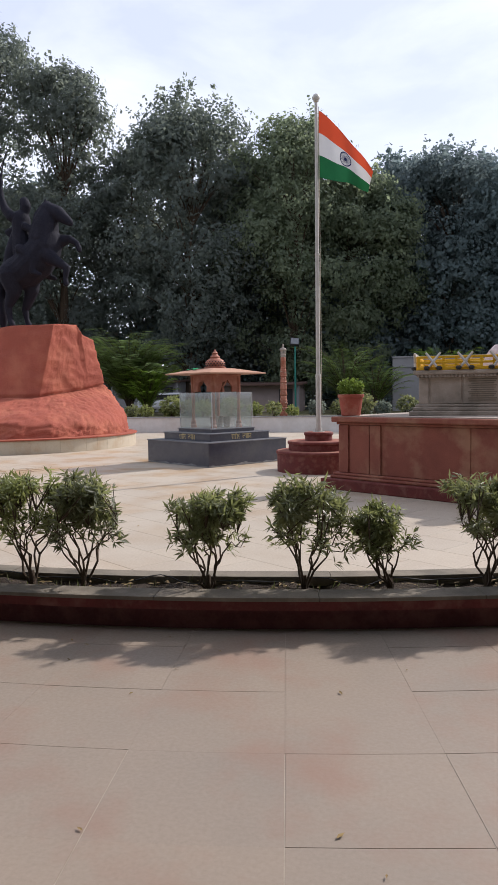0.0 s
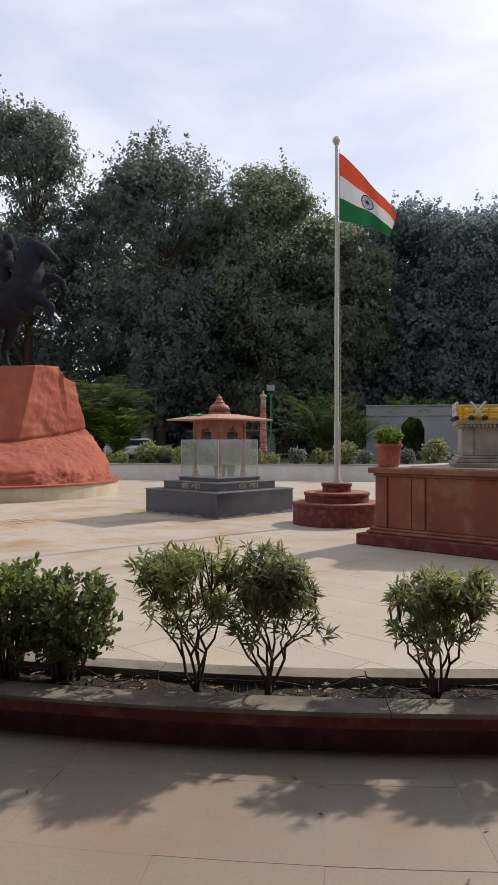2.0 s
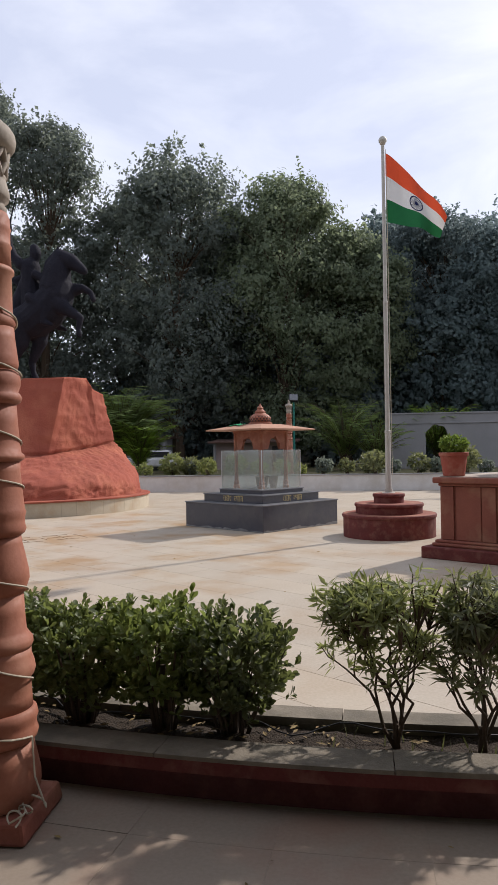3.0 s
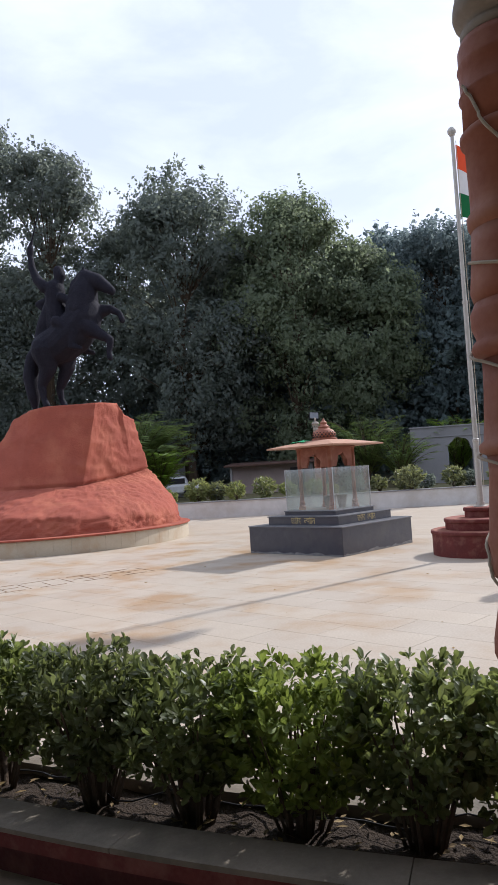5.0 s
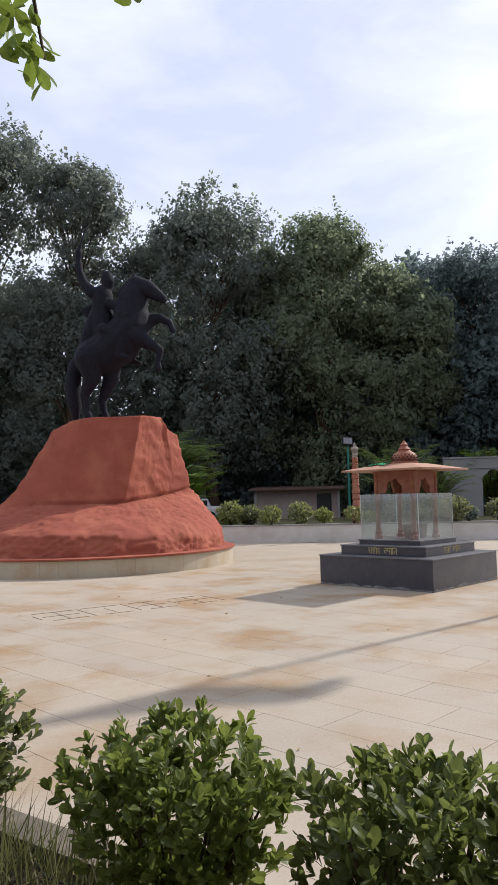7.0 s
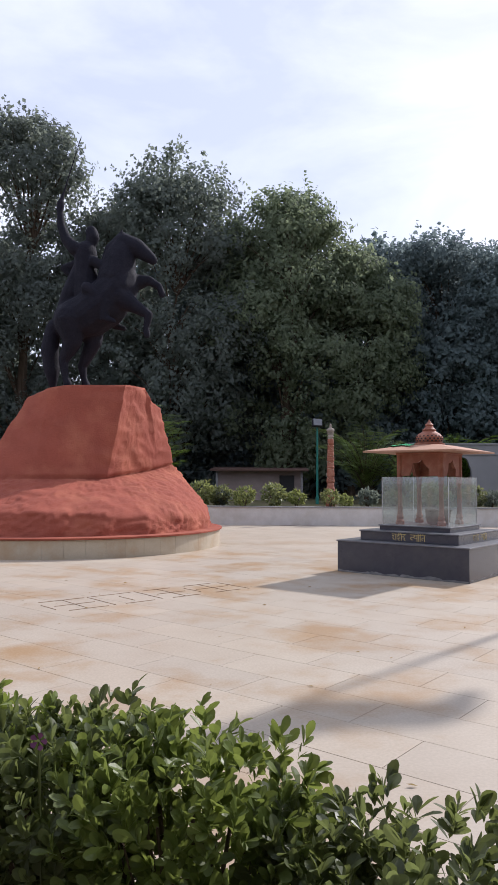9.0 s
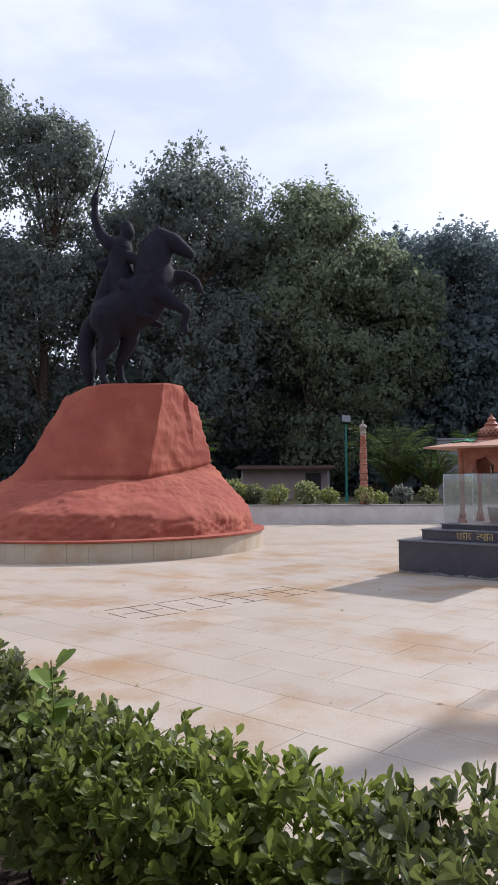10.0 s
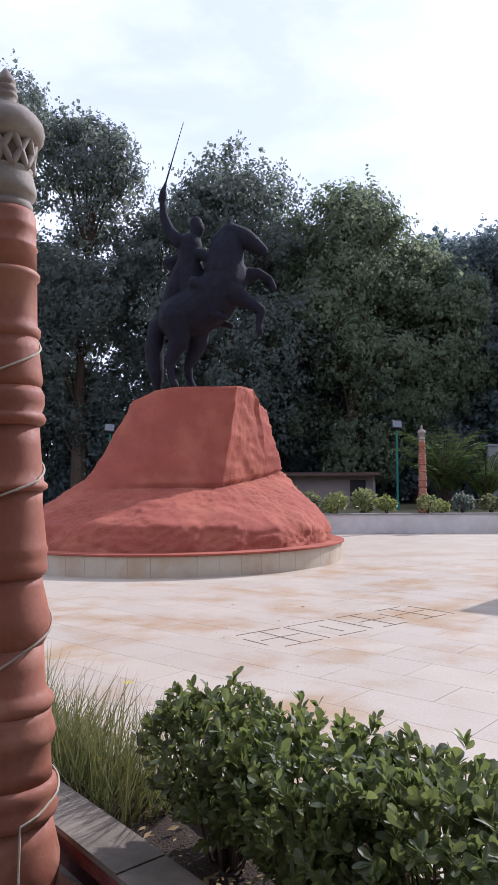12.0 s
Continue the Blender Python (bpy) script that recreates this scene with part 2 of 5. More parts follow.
M_SAFFRON = material("saffron_cloth", (0.60, 0.085, 0.03), (0.55, 0.075, 0.03), 0.8, 5, 200, 0.1, 0.002, translucent=0.3, glow=(0.6, 0.07, 0.03))
M_WHITECLOTH = material("white_cloth", (0.62, 0.63, 0.64), (0.56, 0.57, 0.58), 0.8, 5, 200, 0.1, 0.002, translucent=0.25, glow=(0.6, 0.6, 0.6))
M_GREENCLOTH = material("green_flag_cloth", (0.012, 0.13, 0.045), (0.01, 0.11, 0.04), 0.8, 5, 200, 0.1, 0.002, translucent=0.2, glow=(0.02, 0.14, 0.05))
M_NAVY = material("navy_print", (0.012, 0.018, 0.10), None, 0.8, 5, 100, 0)
M_CORD = material("pale_cord", (0.5, 0.44, 0.34), None, 0.8, 20, 90, 0)


# ---- mesh helpers ----
def link(name, bm, mat, parent=None, label="", smooth=False):
    me = bpy.data.meshes.new(name)
    bm.to_mesh(me)
    bm.free()
    return finish(name, me, mat, parent, label, smooth)


def finish(name, me, mat, parent=None, label="", smooth=False):
    if mat:
        me.materials.append(mat)
    if smooth:
        me.polygons.foreach_set("use_smooth", [True] * len(me.polygons))
    ob = new(name, me)
    if parent is not None:
        ob.parent = parent
    if label:
        ob["label"] = label
    return ob


def part(name, bm, mat, parent, label="", smooth=False):
    return link(name, bm, mat, parent, label, smooth)


def thing(name, m, label, category, group="", kind=""):
    ob = new(name)
    ob.matrix_world = m
    ob.empty_display_size = 0.2
    return tagged(ob, label, category, group, kind)


def box(bm, c, s, bevel=0.0, rz=0.0, taper=1.0):
    """A box of size s about c into bm, its top scaled by taper."""
    m = Matrix.Translation(c) @ Matrix.Rotation(rz, 4, "Z") @ Matrix.Diagonal((*s, 1))
    r = bmesh.ops.create_cube(bm, size=1.0, matrix=m)
    vs = r["verts"]
    if taper != 1.0:
        for v in vs:
            if v.co.z > c[2]:
                v.co.x = c[0] + (v.co.x - c[0]) * taper
                v.co.y = c[1] + (v.co.y - c[1]) * taper
    if bevel:
        es = list({e for v in vs for e in v.link_edges})
        bmesh.ops.bevel(bm, geom=es, offset=bevel, segments=2, affect="EDGES", profile=0.5)
    return bm


def lathe(profile, seg=32, bm=None, c=(0, 0, 0), cap=True):
    """A turned solid from (radius, height) pairs."""
    bm = bm or bmesh.new()
    rings = []
    for r, z in profile:
        rings.append([bm.verts.new((c[0] + r * math.cos(2 * math.pi * i / seg), c[1] + r * math.sin(2 * math.pi * i / seg), c[2] + z)) for i in range(seg)])
    for a, b in zip(rings, rings[1:]):
        for i in range(seg):
            bm.faces.new((a[i], a[(i + 1) % seg], b[(i + 1) % seg], b[i]))
    if cap:
        bm.faces.new(rings[0][::-1])
        bm.faces.new(rings[-1])
    return bm


def tube(points, radii, seg=8, bm=None):
    """A tapered tube along points."""
    bm = bm or bmesh.new()
    pts = [Vector(p) for p in points]
    rings = []
    up = Vector((0.13, 0.27, 1)).normalized()
    for i, p in enumerate(pts):
        d = (pts[min(i + 1, len(pts) - 1)] - pts[max(i - 1, 0)]).normalized()
        a = d.cross(up)
        if a.length < 0.1:
            a = d.cross(Vector((1, 0, 0)))
        a.normalize()
        b = d.cross(a)
        r = radii[i] if isinstance(radii, (list, tuple)) else radii
        rings.append([bm.verts.new(p + r * (math.cos(2 * math.pi * k / seg) * a + math.sin(2 * math.pi * k / seg) * b)) for k in range(seg)])
    for a, b in zip(rings, rings[1:]):
        for k in range(seg):
            bm.faces.new((a[k], a[(k + 1) % seg], b[(k + 1) % seg], b[k]))
    bm.faces.new(rings[0][::-1])
    bm.faces.new(rings[-1])
    return bm


def leaves_mesh(name, pos, axis, norm, length, width, shape):
    """Many leaves as one mesh. shape: (along, across, lift) of one leaf's outline and its faces."""
    verts, faces = shape
    n, k = len(pos), len(verts)
    side = np.cross(axis, norm)
    side /= np.maximum(np.linalg.norm(side, axis=1, keepdims=True), 1e-6)
    nn = np.cross(side, axis)
    sv = np.array(verts)
    co = (pos[:, None] + axis[:, None] * (sv[None, :, 0:1] * length[:, None, None]) + side[:, None] * (sv[None, :, 1:2] * width[:, None, None])
          + nn[:, None] * (sv[None, :, 2:3] * width[:, None, None]))
    co = co.reshape(-1, 3)
    fs = [tuple(i + b for i in f) for b in range(0, n * k, k) for f in faces]
    me = bpy.data.meshes.new(name)
    me.from_pydata(co.tolist(), [], fs)
    return me


DIAMOND = ([(0, 0, 0), (0.45, 0.5, 0.12), (1, 0, 0), (0.45, -0.5, 0.12)], [(0, 1, 2, 3)])
OVAL = ([(0, 0, 0), (0.3, 0.3, 0.12), (0.62, 0.5, 0.17), (0.88, 0.36, 0.11), (1, 0.1, 0.04), (1, -0.1, 0.04), (0.88, -0.36, 0.11), (0.62, -0.5, 0.17), (0.3, -0.3, 0.12), (0.6, 0, 0.07)], [(0, 9, 2, 1), (9, 4, 3, 2), (9, 5, 4), (9, 7, 6, 5), (0, 8, 7, 9)])
BLADE = ([(0, 0.5, 0), (0, -0.5, 0), (0.6, -0.35, 0.0), (0.6, 0.35, 0.0), (1, 0, 0)], [(0, 1, 2, 3), (3, 2, 4)])


def unit(v):
    return v / np.maximum(np.linalg.norm(v, axis=-1, keepdims=True), 1e-6)


# ---- setting ----
CX, CY = -0.5, 13.25          # centre of the curved planter
R_FRONT, R_BACK = 11.0, 10.43
FLOOR_Z, SOIL_Z, COPE_Z = -0.40, 0.16, 0.21
P_END = -100.0               # where the planter stops
WALL_Y = 32.0                 # low wall behind the plaza
P_STRAIGHT = -46.0            # beyond this angle the planter runs straight
GRID = radians(-37.2)         # paving and shrine direction
GU = Vector((math.cos(GRID), math.sin(GRID), 0))
GV = Vector((-math.sin(GRID), math.cos(GRID), 0))


def polar(phi, r, z=0.0):
    """A place on the planter's circle; phi in degrees from the side of the walkway."""
    a = radians(max(phi, P_STRAIGHT))
    r += -0.12 + 0.23 * min(1.0, max(0.0, (-20 - phi) / 26))     # the curve opens out towards its straight end
    p = Vector((CX + r * math.sin(a), CY - r * math.cos(a), z))
    if phi < P_STRAIGHT:
        p += Vector((-math.cos(a), -math.sin(a), 0)) * radians(P_STRAIGHT - phi) * 10.64
    return p


def sector(bm, p0, p1, r0, r1, z0, z1, steps=1, gap=0.0):
    """A curved block between two angles, radii and heights."""
    g = math.degrees(gap / r1)
    p0, p1 = p0 + g, p1 - g
    rows = []
    for i in range(steps + 1):
        p = p0 + (p1 - p0) * i / steps
        rows.append([bm.verts.new(polar(p, r, z)) for r, z in ((r0, z0), (r1, z0), (r1, z1), (r0, z1))])
    for a, b in zip(rows, rows[1:]):
        for k in range(4):
            bm.faces.new((a[k], b[k], b[(k + 1) % 4], a[(k + 1) % 4]))
    bm.faces.new(rows[0])
    bm.faces.new(rows[-1][::-1])
    return bm


def build_ground():
    bm = bmesh.new()
    bmesh.ops.create_grid(bm, x_segments=60, y_segments=60, size=900)
    for v in bm.verts:
        v.co.z = -0.6
    tagged(link("ground", bm, M_EARTH), "brown earth with patches of dry grass", "ground", kind="structure")
    # raised garden behind the low wall
    bm = bmesh.new()
    bmesh.ops.create_grid(bm, x_segments=120, y_segments=50, size=1.0)
    for v in bm.verts:
        v.co.x, v.co.y = v.co.x * 60 - 5, WALL_Y + 0.15 + (v.co.y + 1) * 22
        v.co.z = 0.22 + 0.10 * noise.noise(Vector((v.co.x * 0.5, v.co.y * 0.5, 0)))
    tagged(link("garden_ground", bm, M_EARTH, smooth=True), "raised garden earth behind the low wall", "ground", kind="structure")


build_ground()

plaza = tagged(new("plaza_floor"), "pale marble paving with rust-brown stains", "paving", kind="structure")
walkway = tagged(new("walkway"), "brown stone slab walkway in worn smooth slabs", "walkway", kind="structure")
planter = tagged(new("planter"), "curved red-painted garden planter with grey stone coping", "planter", kind="structure")


def build_beds():
    bm = bmesh.new()
    box(bm, (-5, 14, FLOOR_Z - 0.064), (70, 36, 0.12))
    part("mortar_bed", bm, M_PALEJOINT, plaza)
    bm = bmesh.new()
    sector(bm, -110, 75, 10.9, 22, -0.62, -0.002, 240)
    part("mortar_bed", bm, M_WALKJOINT, walkway)
    bm = bmesh.new()
    sector(bm, P_END, 70, R_FRONT - 0.13, R_FRONT - 0.02, -0.1, COPE_Z - 0.075, 170)
    part("front_wall", bm, M_DARKRED, planter, "faded red painted wall, darkened in colour for grime and shade")
    bm = bmesh.new()
    sector(bm, P_END, 70, R_BACK + 0.0, R_BACK + 0.12, FLOOR_Z - 0.05, COPE_Z - 0.055, 170)
    part("back_wall", bm, M_REDPAINT, planter)
    # the moulding below the coping
    bm = bmesh.new()
    sector(bm, P_END, 70, R_FRONT - 0.03, R_FRONT + 0.056, COPE_Z - 0.075, COPE_Z - 0.022, 170)
    part("moulding", bm, M_REDPAINT, planter)
    bm = bmesh.new()
    n, k = 340, 8
    grid = []
    for i in range(n + 1):
        p = P_END + (70 - P_END) * i / n
        row = []
        for j in range(k + 1):
            r = R_BACK + 0.11 + (R_FRONT - R_BACK - 0.22) * j / k
            q = polar(p, r)
            row.append(bm.verts.new((q.x, q.y, SOIL_Z + 0.035 * noise.fractal(q * 5, 1.0, 2.0, 4))))
        grid.append(row)
    for a, b in zip(grid, grid[1:]):
        for j in range(k):
            bm.faces.new((a[j], a[j + 1], b[j + 1], b[j]))
    part("soil", bm, M_SOIL, planter, "dark crumbly garden soil", smooth=True)


build_beds()

# low wall behind the plaza
low_wall = tagged(new("low_wall"), "low pale plaster wall with a flat coping", "wall", kind="structure")
bm = bmesh.new()
box(bm, (-5, WALL_Y, -0.12), (70, 0.25, 0.86))
part("wall_body", bm, M_WHITE, low_wall)
bm = bmesh.new()
for i in range(46):
    box(bm, (-39.2 + 1.5 * i, WALL_Y, 0.335), (1.49, 0.34, 0.05), 0.008)
part("coping", bm, M_GREYWALL, low_wall, "grey-blue flat coping")


def build_far_wall():
    """Tall grey boundary wall with an arched opening through it."""
    w = tagged(new("boundary_wall"), "tall grey cement boundary wall with a cusped arch opening", "wall", kind="structure")
    y, th, z0, z1 = 44.3, 0.3, 0.1, 3.55
    ax, hw, spring = 4.65, 0.72, 1.95
    bm = bmesh.new()
    arch = []
    for i in range(25):
        a = math.pi * i / 24
        cusp = 1 + 0.10 * abs(math.sin(a * 3.5))
        rise = 0.95 * math.sin(a) ** 0.9 if 0 < i < 24 else 0
        arch.append((ax - hw * math.cos(a) * cusp * 0.93, spring + rise * cusp * 0.93))
    outline_l = [(1.8, z0), (ax - hw, z0)] + [(p[0], p[1]) for p in arch[:13]] + [(ax, z1), (1.8, z1)]
    outline_r = [(ax + hw, z0), (26, z0), (26, z1), (ax, z1)] + [(p[0], p[1]) for p in arch[12:]]
    for ol in (outline_l, outline_r):
        f = bm.faces.new([bm.verts.new((p[0], y, p[1])) for p in ol])
        ext = bmesh.ops.extrude_face_region(bm, geom=[f])
        for v in ext["geom"]:
            if isinstance(v, bmesh.types.BMVert):
                v.co.y += th
    bmesh.ops.recalc_face_normals(bm, faces=bm.faces)
    part("wall_body", bm, M_GREYWALL, w)
    bm = bmesh.new()
    box(bm, (13.9, y + th / 2, z1 + 0.05), (24.3, 0.42, 0.1), 0.02)
    part("coping", bm, M_GREYWALL, w)
    bm = bmesh.new()
    box(bm, (13.9, y - 0.03, 3.0), (24.2, 0.06, 0.07), 0.01)
    part("string_course", bm, M_GREYWALL, w)


build_far_wall()


# ---- tomb terrace ----
def build_terrace():
    """Red sandstone terrace with a moulded base, panels and a projecting coping."""
    o = Vector((0.34, 11.92, FLOOR_Z))
    t = thing("tomb_terrace", Matrix.Translation(o) @ Matrix.Rotation(radians(-35.5), 4, "Z"), "red sandstone tomb terrace with panelled sides and moulded coping", "terrace")
    s = 5.6
    h = 0.97 - FLOOR_Z

    def slab(name, inset, z0, z1, mat, bev=0.02):
        bm = bmesh.new()
        box(bm, (s / 2, s / 2, (z0 + z1) / 2), (s - 2 * inset, s - 2 * inset, z1 - z0), bev)
        return part(name, bm, mat, t)

    slab("plinth", 0.0, 0, 0.20, M_REDPAINT)
    slab("base_moulding", 0.13, 0.20, 0.26, M_RSTONE, 0.025)
    slab("base_moulding", 0.17, 0.26, 0.31, M_RSTONE, 0.02)
    slab("body", 0.26, 0.31, h - 0.15, M_RSTONE, 0.01)
    slab("neck_moulding", 0.22, h - 0.15, h - 0.10, M_RSTONE, 0.02)
    slab("coping", 0.15, h - 0.10, h, M_RSTONE, 0.02)
    bm = bmesh.new()
    box(bm, (s / 2, s / 2, h + 0.008), (s - 0.5, s - 0.5, 0.016))
    part("top_paving", bm, M_GREYM, t, "pale grey stone top")
    # raised panels and strips on the sides
    for side in range(4):
        rot = Matrix.Translation((s / 2, s / 2, 0)) @ Matrix.Rotation(side * math.pi / 2, 4, "Z") @ Matrix.Translation((-s / 2, -s / 2, 0))
        for x0, x1, d in ((0.28, 0.50, 0.03), (0.54, 0.98, 0.018), (1.0, 1.24, 0.03), (1.30, 3.02, 0.012), (3.08, 4.30, 0.012), (4.36, 4.60, 0.03), (4.64, 5.1, 0.018), (5.12, 5.32, 0.03)):
            bm = bmesh.new()
            box(bm, ((x0 + x1) / 2, 0.26 - d / 2, (0.31 + h - 0.15) / 2), (x1 - x0, d, h - 0.47), 0.008)
            bm.transform(rot)
            part("panel", bm, M_RSTONE, t)
    return t, o, s


terrace, T_O, T_S = build_terrace()
T_M = terrace.matrix_world.copy()
T_TOP = 0.97 - FLOOR_Z + 0.016


def build_cenotaph():
    """Weathered marble cenotaph: stepped base, pilasters, panels, inscription and cornice."""
    cx, cy = 2.16, 2.13
    t = thing("cenotaph", T_M @ Matrix.Translation((cx, cy, T_TOP)) @ Matrix.Rotation(radians(29.5), 4, "Z"), "weathered grey marble cenotaph with carved panels and cornice", "tomb")
    w, d, h = 2.25, 1.5, 0.82
    q = w / 2.5

    def slab(name, ww, dd, z0, z1, bev=0.015):
        bm = bmesh.new()
        box(bm, (0, 0, (z0 + z1) / 2), (ww, dd, z1 - z0), bev)
        return part(name, bm, M_GREYM, t)

    slab("step", w + 0.26, d + 0.26, 0, 0.08)
    slab("step", w + 0.14, d + 0.14, 0.08, 0.15)
    slab("step", w + 0.06, d + 0.06, 0.15, 0.20)
    slab("body", w - 0.08, d - 0.08, 0.20, h - 0.12, 0.005)
    slab("neck", w, d, h - 0.12, h - 0.08, 0.015)
    slab("cornice", w + 0.12, d + 0.12, h - 0.08, h, 0.02)
    for sgn in (-1, 1):
        for x0, x1, dd in ((-1.21, -1.02, 0.03), (-0.98, -0.38, 0.012), (-0.34, 0.38, 0.012), (0.42, 0.88, 0.012), (0.92, 1.21, 0.03)):
            bm = bmesh.new()
            box(bm, (q * (x0 + x1) / 2, sgn * (d / 2 - 0.04 + dd / 2), 0.45), (q * (x1 - x0), dd, 0.48), 0.006)
            part("panel", bm, M_GREYM, t)
    for sgn in (-1, 1):
        bm = bmesh.new()
        box(bm, (sgn * (w / 2 - 0.035), 0, 0.45), (0.012, d - 0.3, 0.48), 0.005)
        part("panel", bm, M_GREYM, t)
    # dentils under the cornice
    bm = bmesh.new()
    for i in range(34):
        box(bm, (-w / 2 + 0.03 + i * (w - 0.06) / 33, -d / 2 - 0.02, h - 0.105), (0.035, 0.05, 0.05))
    part("dentils", bm, M_GREYM, t)
    # worn lines of an inscription
    bm = bmesh.new()
    for i in range(11):
        box(bm, (0.02, -d / 2 + 0.022, 0.65 - i * 0.038), (0.50 - 0.05 * (i % 3), 0.008, 0.016))
    part("inscription", bm, M_COPING, t, "worn carved lines of lettering")
    return t, w, d, h


cenotaph, C_W, C_D, C_H = build_cenotaph()
C_M = cenotaph.matrix_world.copy()


def build_railing():
    """Low yellow pierced railing with white crossed pieces."""
    t = thing("railing", C_M @ Matrix.Translation((0, 0, C_H)), "low yellow pierced railing with white crossed swords", "railing")
    w, d = C_W - 0.02, C_D - 0.02

    def run(length, m):
        for z in (0.03, 0.135, 0.235):
            bm = bmesh.new()
            box(bm, (0, 0, z), (length, 0.05, 0.045 if z > 0.05 else 0.06), 0.008)
            bm.transform(m)
            part("rail", bm, M_YELLOW, t)
        n = int(length / 0.21)
        for i in range(n + 1):
            bm = bmesh.new()
            box(bm, (-length / 2 + 0.03 + i * (length - 0.06) / n, 0, 0.13), (0.05, 0.045, 0.22), 0.008)
            bm.transform(m)
            part("post", bm, M_YELLOW, t)
        k = max(2, int(round(length / 0.52)))
        for i in range(k):
            x = -length / 2 + (i + 0.5) * length / k
            for a in (-38, 38):
                bm = bmesh.new()
                tube([(-0.0, 0, -0.19), (0, 0, 0.0), (0.0, 0, 0.21)], [0.016, 0.03, 0.022], 6, bm)
                bm.transform(m @ Matrix.Translation((x, -0.06, 0.15)) @ Matrix.Rotation(radians(a), 4, "Y"))
                part("cross_arm", bm, M_WHITE, t, "white painted")
            for sx in (-0.11, 0.11):
                bm = bmesh.new()
                lathe([(0.02, 0), (0.05, 0.02), (0.055, 0.05), (0.03, 0.075)], 10, bm, (x + sx, -0.07, 0.0))
                bm.transform(m)
                part("boss", bm, M_DARK, t, "dark boss")

    run(w, Matrix.Translation((0, -d / 2, 0)))
    run(w, Matrix.Translation((0, d / 2, 0)) @ Matrix.Rotation(math.pi, 4, "Z"))
    run(d - 0.12, Matrix.Translation((-w / 2, 0, 0)) @ Matrix.Rotation(-math.pi / 2, 4, "Z"))
    run(d - 0.12, Matrix.Translation((w / 2, 0, 0)) @ Matrix.Rotation(math.pi / 2, 4, "Z"))


build_railing()


def build_dome():
    """A pale fluted dome, set on the tomb inside the railing."""
    foot = (C_M @ Vector((0, 0, C_H))).z
    t = thing("fluted_dome", Matrix.Translation((3.66, 12.29, foot)), "pale pink mottled fluted dome on the tomb", "dome")
    h = 2.27 - foot
    mat = material("pink_mottled_marble", (0.66, 0.56, 0.54), (0.5, 0.36, 0.34), 0.75, 9, 70, 0.3, stain=(0.75, 0.72, 0.7), stain_scale=7)
    bm = bmesh.new()
    n, rows = 48, []
    for r, z in ((0.31, 0), (0.32, 0.12), (0.29, 0.34), (0.255, 0.55), (0.215, 0.70), (0.165, 0.84), (0.12, 0.95), (0.09, 1.0)):
        rows.append([bm.verts.new((r * (1 + 0.035 * math.sin(12 * a)) * math.cos(a), r * (1 + 0.035 * math.sin(12 * a)) * math.sin(a), z * h)) for a in (2 * math.pi * i / n for i in range(n))])
    for a, b in zip(rows, rows[1:]):
        for i in range(n):
            bm.faces.new((a[i], a[(i + 1) % n], b[(i + 1) % n], b[i]))
    bm.faces.new(rows[0][::-1])
    bm.faces.new(rows[-1])
    part("dome", bm, mat, t, smooth=True)


build_dome()


# ---- leaves ----
def rosettes(rng, tips, dirs, per, spread, lo, hi, ratio, droop=0.0):
    """Leaves set round shoot tips: places, axes, normals, lengths and widths."""
    n = len(tips)
    ang = rng.uniform(0, 2 * np.pi, (n, per))
    d = unit(dirs)
    a = unit(np.cross(d, rng.normal(size=(n, 3))))
    b = np.cross(d, a)
    tilt = rng.uniform(spread[0], spread[1], (n, per))
    ax = d[:, None] * np.cos(tilt)[..., None] + (a[:, None] * np.cos(ang)[..., None] + b[:, None] * np.sin(ang)[..., None]) * np.sin(tilt)[..., None]
    ax[..., 2] -= droop
    ax = unit(ax)
    nm = unit(d[:, None] + 0.4 * rng.normal(size=(n, per, 3)))
    pos = tips[:, None] - d[:, None] * rng.uniform(0, 0.05, (n, per, 1))
    L = rng.uniform(lo, hi, n * per)
    return pos.reshape(-1, 3), ax.reshape(-1, 3), nm.reshape(-1, 3), L, L * ratio * rng.uniform(0.8, 1.2, n * per)


def pot_plant(m, label, seed):
    """Tapered clay pot with a rim, and a clipped bush in it."""
    t = thing("potted_plant", m, label, "potted plant", "pots on the tomb terrace")
    part("pot", lathe([(0.17, 0), (0.18, 0.01), (0.225, 0.34), (0.245, 0.345), (0.25, 0.40), (0.235, 0.405), (0.225, 0.385), (0.05, 0.37)], 28), M_POTRED, t, "red painted clay pot", smooth=False)
    rng = np.random.default_rng(seed)
    u = unit(rng.normal(size=(260, 3)))
    tips = u * np.array([0.225, 0.225, 0.16]) * rng.uniform(0.7, 1.1, (260, 1)) + np.array([0, 0, 0.54])
    ob = finish("bush", leaves_mesh("bush", *rosettes(rng, tips, u + np.array([0, 0, 0.7]), 7, (0.3, 1.2), 0.035, 0.06, 0.5), OVAL), M_LIMELEAF, t, "small bright green bush")
    bm = bmesh.new()
    for i in range(7):
        a = i * 0.9
        tube([(0.03 * math.cos(a), 0.03 * math.sin(a), 0.36), (0.1 * math.cos(a), 0.1 * math.sin(a), 0.55)], [0.008, 0.004], 5, bm)
    part("branchwork", bm, M_BARK, t)
    return t


pot_plant(T_M @ Matrix.Translation((0.42, 0.42, T_TOP)), "red clay pot with clipped bright green bush", 5)
pot_plant(T_M @ Matrix.Translation((3.92, 0.80, T_TOP)), "red clay pot with green bush on the terrace", 6)


